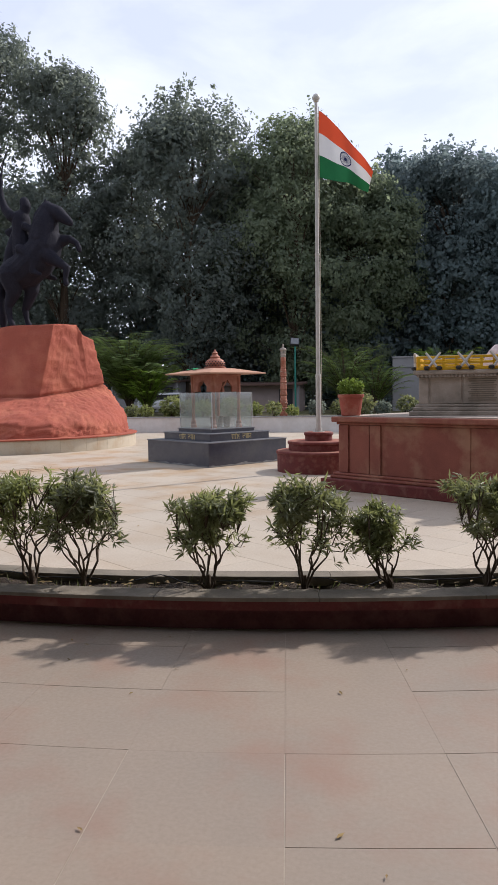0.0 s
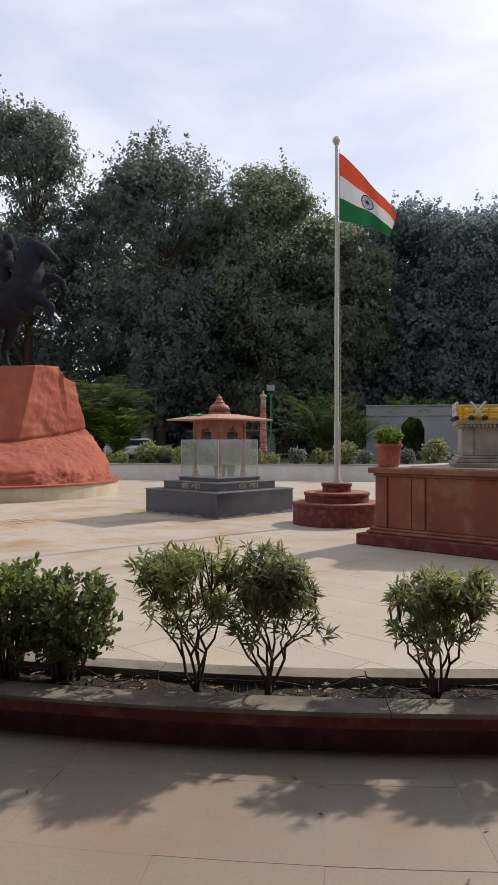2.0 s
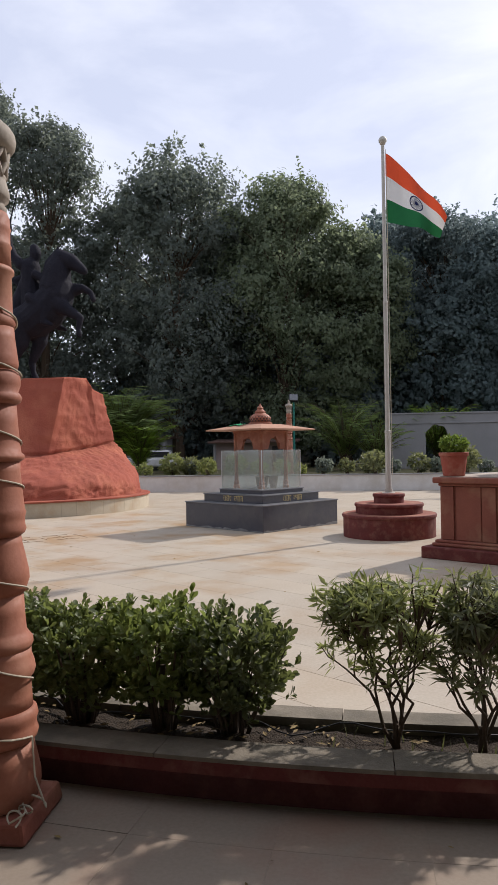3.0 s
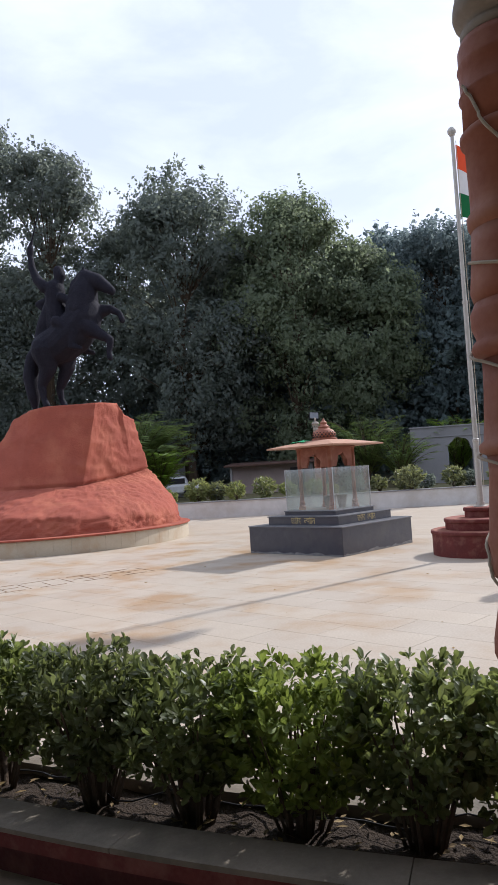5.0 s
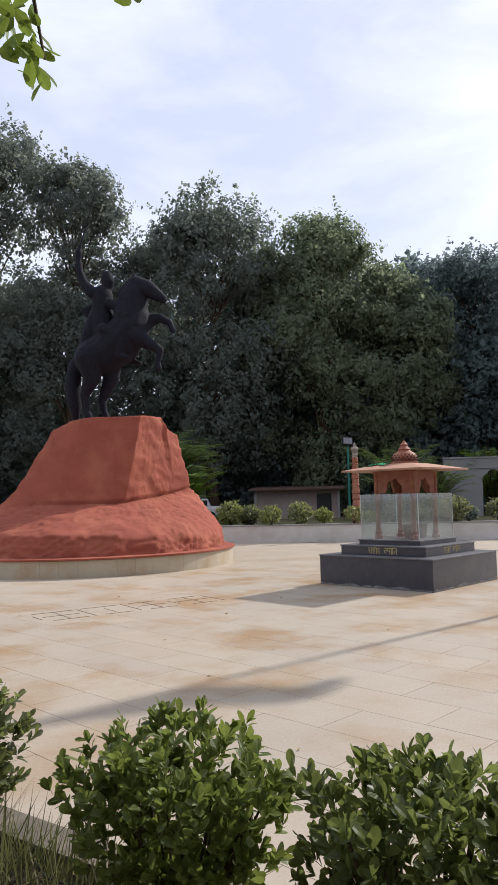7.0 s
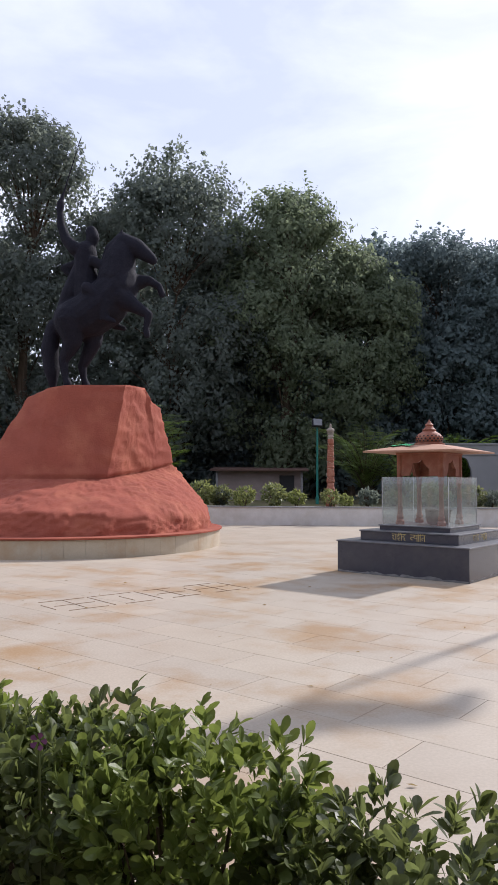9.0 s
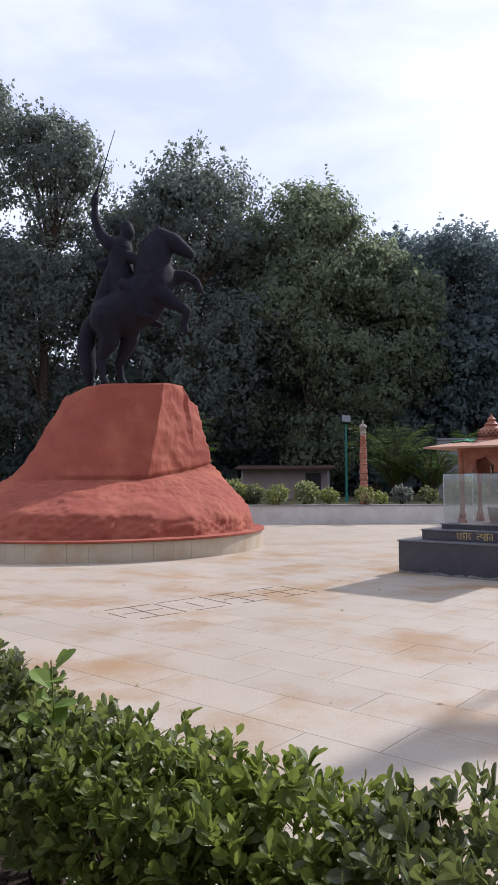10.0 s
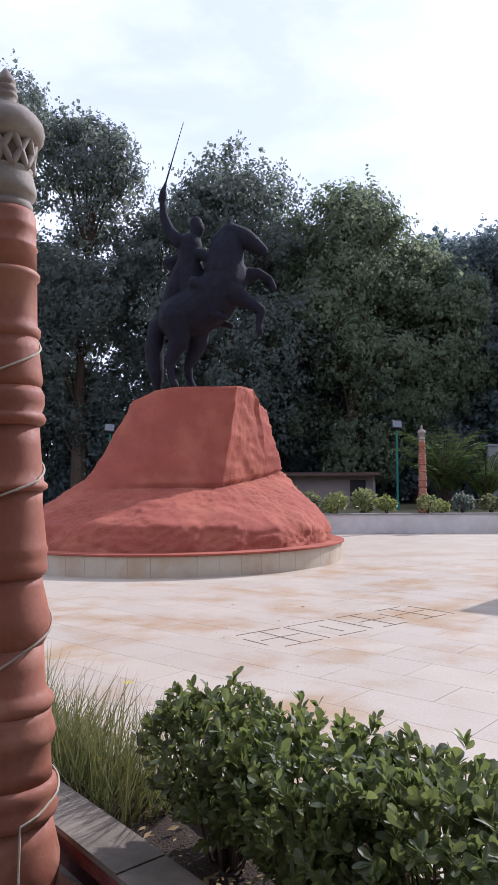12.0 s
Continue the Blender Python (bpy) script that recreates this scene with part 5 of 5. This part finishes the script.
fountain_palm(pose(-13.9, 39.5, 0.1), 4.9, 130, 31, M_PALMLEAF, "lime green palm clump with sunlight put into its leaf colour")
fountain_palm(pose(-12.4, 38.5, 0.1), 2.9, 80, 32, M_PALMLEAF, "low lime green palm clump beside the path")
fountain_palm(pose(-1.0, 42, 0.1), 4.2, 42, 33, M_PALMLEAF, "dark green fan palm clump")
fountain_palm(pose(0.8, 41, 0.1), 3.0, 40, 34, M_PALMLEAF, "spiky green palm clump beside grey wall")
fountain_palm(pose(4.9, 46.5, 0.1), 4.0, 50, 35, M_PALMLEAF, "dark palm clump behind the wall arch")


def flood_light(m, h, label, heads=1):
    t = thing("flood_lamp", m, label, "lamp post", "flood lamps on green posts")
    part("post", lathe([(0.09, 0), (0.09, 0.5), (0.06, 0.52), (0.05, h)], 14), M_GREENPAINT, t, "green painted post")
    for k in range(heads):
        dx = 0.0 if heads == 1 else (-0.42, 0.42)[k]
        bm = bmesh.new()
        if heads > 1:
            tube([(0, 0, h - 0.3), (dx, 0, h + 0.05)], 0.03, 6, bm)
        tube([(dx, 0, h - 0.05), (dx, -0.08, h + 0.12)], 0.03, 6, bm)
        part("bracket", bm, M_GREENPAINT, t)
        rot = Matrix.Translation((dx, -0.12, h + 0.25)) @ Matrix.Rotation(radians(-22), 4, "X") @ Matrix.Rotation(radians(12), 4, "Z")
        bm = bmesh.new()
        box(bm, (0, 0.06, 0), (0.52, 0.2, 0.44), 0.03)
        bm.transform(rot)
        head = part("lamp_head", bm, M_DARK, t)
        bm = bmesh.new()
        box(bm, (0, -0.05, 0), (0.45, 0.02, 0.36), 0.005)
        bm.transform(rot)
        part("lens", bm, M_LENS, t)


flood_light(pose(-3.8, 40.0, 0.1), 4.1, "square flood lamp on a green post")
flood_light(pose(8.19, 32.7, 0.1), 6.1, "twin flood lamp on a tall green post", 2)
flood_light(pose(-18.3, 40.0, 0.1), 4.1, "square flood lamp on a green post among trees")


def build_shed(m, w, d, h, label, mat):
    t = thing("shed", m, label, "shed", "low sheds under the trees")
    bm = bmesh.new()
    box(bm, (0, 0, h / 2), (w, d, h), 0.02)
    part("shell", bm, mat, t)
    bm = bmesh.new()
    box(bm, (0, -0.2, h + 0.1), (w + 0.7, d + 1.0, 0.12), 0.02)
    bm.transform(Matrix.Rotation(radians(3), 4, "X"))
    part("roof", bm, M_ROOF, t, "rusty sheet roof")
    bm = bmesh.new()
    box(bm, (w * 0.32, -d / 2 - 0.02, h * 0.42), (0.9, 0.06, h * 0.84), 0.01)
    part("door", bm, M_DARK, t, "dark doorway")
    for sx in (-0.49, 0.49):
        bm = bmesh.new()
        box(bm, (w * sx, -d / 2 - 0.4, h / 2), (0.14, 0.14, h + 0.06), 0.01)
        part("post", bm, M_GREYWALL, t)


build_shed(pose(-6.9, 47.5, 0.1), 5.2, 3.0, 1.95, "low pink plaster shed with a rusty roof", M_SHED)
build_shed(pose(-15.8, 49.5, 0.1), 5.0, 3.0, 2.3, "grey shed under the trees", M_GREYWALL)


def build_car():
    t = thing("parked_car", pose(-13.6, 46.0, 0.18, 0, 0, 8), "white parked car half hidden by garden bushes", "car")
    bm = bmesh.new()
    box(bm, (0, 0, 0.62), (3.9, 1.6, 0.6), 0.14)
    part("body", bm, M_CAR, t)
    bm = bmesh.new()
    box(bm, (0.1, 0, 1.15), (2.3, 1.45, 0.55), 0.12, 0, 0.82)
    part("cabin", bm, M_CAR, t)
    for sy in (-0.70, 0.70):
        bm = bmesh.new()
        box(bm, (0.1, sy, 1.13), (1.9, 0.06, 0.34), 0.02)
        part("window", bm, M_DARK, t, "dark window glass")
    for sx in (-1.25, 1.25):
        for sy in (-0.75, 0.75):
            bm = lathe([(0.16, -0.09), (0.3, -0.09), (0.31, 0), (0.3, 0.09), (0.16, 0.09)], 20)
            bm.transform(Matrix.Translation((sx, sy, 0.31)) @ Matrix.Rotation(math.pi / 2, 4, "X"))
            part("wheel", bm, M_DARK, t)


build_car()


# ---- trees ----
def build_tree(m, h, crown_w, crown_low, seed, mat, label, leaves=9000, leaf=0.3, clumps=34):
    """Tapered trunk, limbs to every clump, and a crown of leaf clumps with an uneven outline."""
    rng = np.random.default_rng(seed)
    t = thing("tree", m, label, "tree", "trees behind the plaza")
    bm = bmesh.new()
    trunk_top = h * 0.62
    sway = rng.normal(size=(6, 2)) * 0.25
    tp = [Vector((sway[k][0] * k / 4, sway[k][1] * k / 4, -0.3 + (trunk_top + 0.3) * k / 5)) for k in range(6)]
    r0 = 0.018 * h + 0.05
    tube(tp, [r0 * 1.25, r0, r0 * 0.8, r0 * 0.5, r0 * 0.3, r0 * 0.12], 10, bm)
    cz, ch = (h + crown_low) / 2, (h - crown_low) / 2
    cs, rs = [], []
    for i in range(7):
        lx = (i - 3) / 3 * 0.34 * crown_w + rng.uniform(-0.4, 0.4)
        cs.append((lx, rng.uniform(-0.25, 0.25) * crown_w, h - 1.0 - rng.uniform(0.0, 0.8) - 0.2 * h * (lx / (0.5 * crown_w)) ** 2))
        rs.append(rng.uniform(0.9, 1.5))
    for i in range(clumps):
        for _ in range(30):
            zz = rng.uniform(-0.95, 0.9)
            aa, f = rng.uniform(0, 2 * np.pi), rng.uniform(0.25, 0.98) ** 0.6 * (1 - abs(zz) ** 3) ** 0.5
            c = np.array([f * np.cos(aa), f * np.sin(aa), zz])
            break
        taper = 1.0 - 0.25 * max(0.0, c[2])
        cs.append((c[0] * crown_w / 2 * taper, c[1] * crown_w / 2 * 0.8 * taper, cz + c[2] * ch))
        rs.append(rng.uniform(0.2, 0.32) * crown_w * 0.5 + 0.4)
    cs, rs = np.array(cs), np.array(rs)
    for c in cs:
        k = min(5, max(1, int(5 * (c[2] - 0.25 * crown_w) / trunk_top)))
        a = tp[k]
        b = Vector(c)
        mid = a.lerp(b, 0.5) + Vector((0, 0, 0.12 * (b - a).length))
        tube([a, mid, b], [r0 * 0.17, r0 * 0.11, 0.02], 5, bm)
    part("trunk", bm, M_BARK, t)
    w = rs ** 2 / (rs ** 2).sum()
    # bunches of leaves at the twig ends, over each clump
    per = 11
    nb = leaves // per
    which = rng.choice(len(cs), nb, p=w)
    u = unit(rng.normal(size=(nb, 3)) + np.array([0, 0, 0.15]))
    B = cs[which] + u * np.array([1.15, 1.15, 0.9]) * (rs[which] * rng.uniform(0.5, 1.0, nb) ** 0.5 * np.where(rng.uniform(size=nb) > 0.88, 1.3, 1.0))[:, None]
    off = rng.normal(size=(nb, per, 3)) * leaf * np.array([0.95, 0.95, 0.7])
    P = (B[:, None] + off).reshape(-1, 3)
    nm = unit((u[:, None] * 1.3 + off * 0.3 / leaf + rng.normal(size=(nb, per, 3)) * 0.5 + np.array([0, 0, 0.3])).reshape(-1, 3))
    ax = unit(np.cross(nm, rng.normal(size=(nb * per, 3))) + np.array([0, 0, -0.35]))
    # loose sprays of twigs that break the outline
    ns, nl = 150, 17
    pick = rng.choice(len(cs), ns)
    d = unit(rng.normal(size=(ns, 3)) + np.array([0, 0, 0.9]))
    along = rng.uniform(0.75, 1.0, (ns, 1)) + np.linspace(0, 1.0, nl)[None] * rng.uniform(0.6, 1.7, (ns, 1)) / rs[pick][:, None]
    S = (cs[pick][:, None] + d[:, None] * (along * rs[pick][:, None])[..., None]).reshape(-1, 3) + rng.normal(size=(ns * nl, 3)) * 0.13
    P = np.concatenate([P, S])
    leaves = len(P)
    nm = np.concatenate([nm, unit(rng.normal(size=(ns * nl, 3)) + np.array([0, 0, 0.4]))])
    ax = np.concatenate([ax, unit(rng.normal(size=(ns * nl, 3)) + np.array([0, 0, -0.2]))])
    L = rng.uniform(0.7, 1.35, leaves) * leaf * np.where(np.arange(leaves) >= leaves - ns * nl, 1.15, 1.0)
    finish("crown", leaves_mesh("crown", P, ax, nm, L, L * rng.uniform(0.6, 0.9, leaves), DIAMOND), mat, t)
    return t


TREES = [  # x, y, height, crown width, crown low, kind
    (-37, 51, 29, 12, 3, 0), (-29.6, 50, 30.4, 10.5, 3, 0), (-23.0, 50, 26.8, 8.4, 4, 0), (-17.9, 53, 21.6, 7.5, 6, 0), (-12.9, 50, 23.1, 10.4, 3, 0), (-5.2, 50, 21.8, 8.6, 2, 1),
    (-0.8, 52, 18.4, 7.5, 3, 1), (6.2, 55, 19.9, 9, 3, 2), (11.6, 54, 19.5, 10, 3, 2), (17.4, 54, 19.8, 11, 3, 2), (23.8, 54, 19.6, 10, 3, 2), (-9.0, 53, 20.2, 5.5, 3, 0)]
LABELS = ("tall broad tree with grey-green leaves against the sky", "tall tree with yellow-green sunlit leaves", "dense blue-green tree with distance haze painted into its leaf colour")
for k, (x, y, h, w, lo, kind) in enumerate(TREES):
    build_tree(Matrix.Translation((x, y, 0)), h - (0.85 if k > 2 else 0.2), w, lo, 100 + k, (M_TREELEAF, M_TREELEAF_C, M_TREELEAF_HAZE)[kind], LABELS[kind], {1: 50000, 2: 34000, 3: 22000, 4: 52000, 11: 24000}.get(k, 40000) if x > -34 else 15000, 0.25, {1: 64, 2: 52, 3: 30, 4: 85}.get(k, 60))
# darker second row and the thicket below, in the haze-tinted leaf colour
for k in range(15):
    x = -45 + k * 5.4
    if -26.5 < x < -15.5:
        continue
    build_tree(Matrix.Translation((x, 59 + 2 * (k % 3), 0)), 19.5 - 0.16 * k + 2.0 * ((k * 7) % 4) / 3, 10, 1.0, 200 + k, M_TREELEAF_HAZE, "dark tree in the second row with haze-tinted leaves", 11000, 0.42, 34)
for k in range(15):
    x = -40 + k * 4.6
    build_tree(Matrix.Translation((x, 52.5 + 1.5 * (k % 2), 0)), (6.5 if -23 < x < -14 else 8 + 1.5 * ((k * 5) % 3)), 6.5, 0.2, 300 + k, M_TREELEAF_HAZE, "low dark understorey tree with haze-tinted leaves", 4200, 0.34, 18)


def back_wall():
    bm = bmesh.new()
    box(bm, (-8, 68, 1.6), (130, 0.3, 3.6), 0.02)
    tagged(link("wall_back", bm, M_GREYWALL), "plain cement wall behind the trees", "wall", kind="structure")


back_wall()


# unseen trees across the walkway, behind the viewer, added to cut the skylight
for k in range(9):
    p = polar(-42 + k * 11.0, 18.5 + 1.5 * (k % 2))
    build_tree(Matrix.Translation(p), 11 + (k * 5) % 4, 8.0, 1.5, 400 + k, M_TREELEAF, "unseen tree added behind the viewer to block skylight", 5000, 0.5, 34)


def hanging_branch():
    """Broad-leaved tree beside the walkway whose branch hangs over it."""
    t = thing("walkway_tree", Matrix.Translation((-8.82, 1.2, -0.02)), "young broad-leaved tree beside the walkway with a low hanging branch", "tree")
    bm = bmesh.new()
    tube([(0, 0, -0.1), (0.1, 0.05, 1.6), (0.05, 0.2, 3.2), (0.4, 0.6, 4.6)], [0.10, 0.085, 0.07, 0.04], 9, bm)
    tube([(0.05, 0.2, 3.2), (1.2, 1.6, 4.15), (2.2, 2.7, 4.2), (2.95, 3.3, 3.85), (3.02, 3.3, 3.45)], [0.05, 0.035, 0.025, 0.014, 0.006], 7, bm)
    tube([(2.2, 2.7, 4.2), (3.0, 2.85, 4.0), (3.5, 2.78, 3.55)], [0.02, 0.012, 0.005], 6, bm)
    part("trunk", bm, M_BARK, t)
    rng = np.random.default_rng(77)
    n = 150
    f = rng.uniform(0, 1, n)
    P = np.where((f < 0.6)[:, None], np.stack([2.72 + 0.3 * f / 0.6, 3.25 + 0.12 * rng.normal(size=n), 3.85 - 0.42 * f / 0.6 + 0.09 * rng.normal(size=n)], 1),
                 np.stack([3.36 + 0.5 * (f - 0.6), 2.78 + 0.08 * rng.normal(size=n), 3.62 - 0.25 * (f - 0.6) + 0.05 * rng.normal(size=n)], 1))
    n2 = 300
    Q = np.array([0.5, 0.7, 4.7]) + unit(rng.normal(size=(n2, 3))) * np.array([0.9, 0.9, 0.7]) * rng.uniform(0.3, 1, (n2, 1))
    P = np.concatenate([P, Q])
    n = len(P)
    ax = unit(rng.normal(size=(n, 3)) * 0.5 + np.array([0.3, 0, -0.8]))
    L = rng.uniform(0.09, 0.14, n)
    finish("leaves", leaves_mesh("leaves", P, ax, unit(rng.normal(size=(n, 3)) + [0, -0.6, 0.6]), L, L * 0.5, OVAL), M_LIMELEAF, t, "fresh green pointed leaves")


hanging_branch()


# ---- paving pieces ----
def shared_piece(name, sx, sy, sz, bev):
    bm = bmesh.new()
    vs = [[bm.verts.new((x, y, z)) for x, y in ((-a, -b), (a, -b), (a, b), (-a, b))] for a, b, z in ((sx / 2, sy / 2, -sz), (sx / 2, sy / 2, -bev), (sx / 2 - bev, sy / 2 - bev, 0))]
    for a, b in zip(vs, vs[1:]):
        for i in range(4):
            bm.faces.new((a[i], a[(i + 1) % 4], b[(i + 1) % 4], b[i]))
    bm.faces.new(vs[2])
    me = bpy.data.meshes.new(name)
    bm.to_mesh(me)
    bm.free()
    return me


def build_drain():
    """Shallow iron drain frame let into the paving: narrow rusty bars, a few bent or missing."""
    t = thing("floor_drain", Matrix.Translation((-8.15, 13.85, FLOOR_Z)) @ Matrix.Rotation(radians(43), 4, "Z"), "narrow dark drain frame let into the marble paving", "drain")
    rg = random.Random(9)
    for j in range(3):
        for k in range(4):
            if rg.random() < 0.2:
                continue
            bm = bmesh.new()
            box(bm, (-1.26 + k * 0.84, -0.42 + j * 0.42, 0.003), (rg.uniform(0.5, 0.8), 0.007, 0.007), 0, rg.uniform(-0.02, 0.02))
            part("long_bar", bm, M_RUST, t)
    for k in range(9):
        bm = bmesh.new()
        box(bm, (-1.68 + k * 0.42, rg.uniform(-0.04, 0.04), 0.003), (0.007, 0.84 if k % 3 else 0.45, 0.007), 0, rg.uniform(-0.03, 0.03))
        part("cross_bar", bm, M_RUST, t)


build_drain()


def pave_plaza():
    """Marble slabs in a running bond along the shrine's direction; the stretch before the rock and shrine as single slabs."""
    me = shared_piece("paving_slab", 1.195, 0.595, 0.03, 0.0004)
    me.materials.append(M_PLAZA)
    rest = bmesh.new()
    singles = 0
    rg = random.Random(3)
    cells = []
    for i in range(-26, 28):
        for j in range(-50, 56):
            c = Vector((-5, 14, 0)) + GU * (i * 1.2 + 0.6 * (j % 2)) + GV * (j * 0.6)
            phi = math.degrees(math.atan2(c.x - CX, CY - c.y))
            a = radians(P_STRAIGHT)
            reach = math.hypot(c.x - CX, c.y - CY) if phi > P_STRAIGHT else (c.x - CX) * math.sin(a) - (c.y - CY) * math.cos(a)
            if reach > 10.9 and phi < 80:
                continue
            if c.y > WALL_Y - 0.2 or c.y < 2.4 or c.x < -30 or c.x > 24:
                continue
            cells.append(c)
    cells.sort(key=lambda c: (c - Vector((-6.0, 9.5, 0))).length)
    for n, c in enumerate(cells):
        dz = rg.uniform(-0.0004, 0.0004)
        if n < 300:
            ob = new("paving_slab", me)
            ob.parent = plaza
            ob.matrix_world = Matrix.Translation((c.x, c.y, FLOOR_Z + dz)) @ Matrix.Rotation(GRID, 4, "Z")
        else:
            m = Matrix.Translation((c.x, c.y, FLOOR_Z + dz)) @ Matrix.Rotation(GRID, 4, "Z")
            a, b = 1.195 / 2, 0.595 / 2
            top = [rest.verts.new(m @ Vector(p)) for p in ((-a, -b, 0), (a, -b, 0), (a, b, 0), (-a, b, 0))]
            low = [rest.verts.new(m @ Vector(p)) for p in ((-a, -b, -0.03), (a, -b, -0.03), (a, b, -0.03), (-a, b, -0.03))]
            rest.faces.new(top)
            for i in range(4):
                rest.faces.new((low[i], low[(i + 1) % 4], top[(i + 1) % 4], top[i]))
    tagged(part("paving_field", rest, M_PLAZA, plaza, "pale marble slabs farther off"), kind="stuff")


def pave_walk():
    """Rings of slabs round the planter, their radial joints in line; pale worn mortar in the joints."""
    rg = random.Random(4)
    step = 2.92
    edges = [11.02] + [11.31 + 0.585 * k for k in range(10)]
    for ring, (r0, r1) in enumerate(zip(edges, edges[1:])):
        rest = bmesh.new()
        phi = 8.15 - 34 * step
        while phi < 40:
            dz = rg.uniform(-0.0006, 0.0006)
            near = -70 < phi < 24 and ring < 5
            bm = bmesh.new() if near else rest
            g, gr = rg.choice((0.0002, 0.001, 0.0022)), rg.choice((0.0002, 0.0008, 0.002))
            sector(bm, phi, phi + step, r0 + gr, r1 - gr, -0.02, dz, 2, g)
            if near:
                part("walk_slab", bm, M_WALK, walkway)
            phi += step
        tagged(part("walk_field", rest, M_WALK, walkway), kind="stuff")


def lay_coping():
    for r0, r1, step in ((R_FRONT - 0.13, R_FRONT + 0.06, 5.2), (R_BACK - 0.015, R_BACK + 0.135, 6.1)):
        phi = P_END
        rg = random.Random(int(r0 * 100))
        while phi < 68:
            bm = bmesh.new()
            dz = rg.uniform(-0.004, 0.003)
            sector(bm, phi, phi + step, r0, r1, COPE_Z - (0.02 if r0 > 10.6 else 0.06), COPE_Z + dz, 6, 0.002)
            part("coping_stone", bm, M_COPING, planter)
            phi += step


lay_coping()
pave_walk()
pave_plaza()
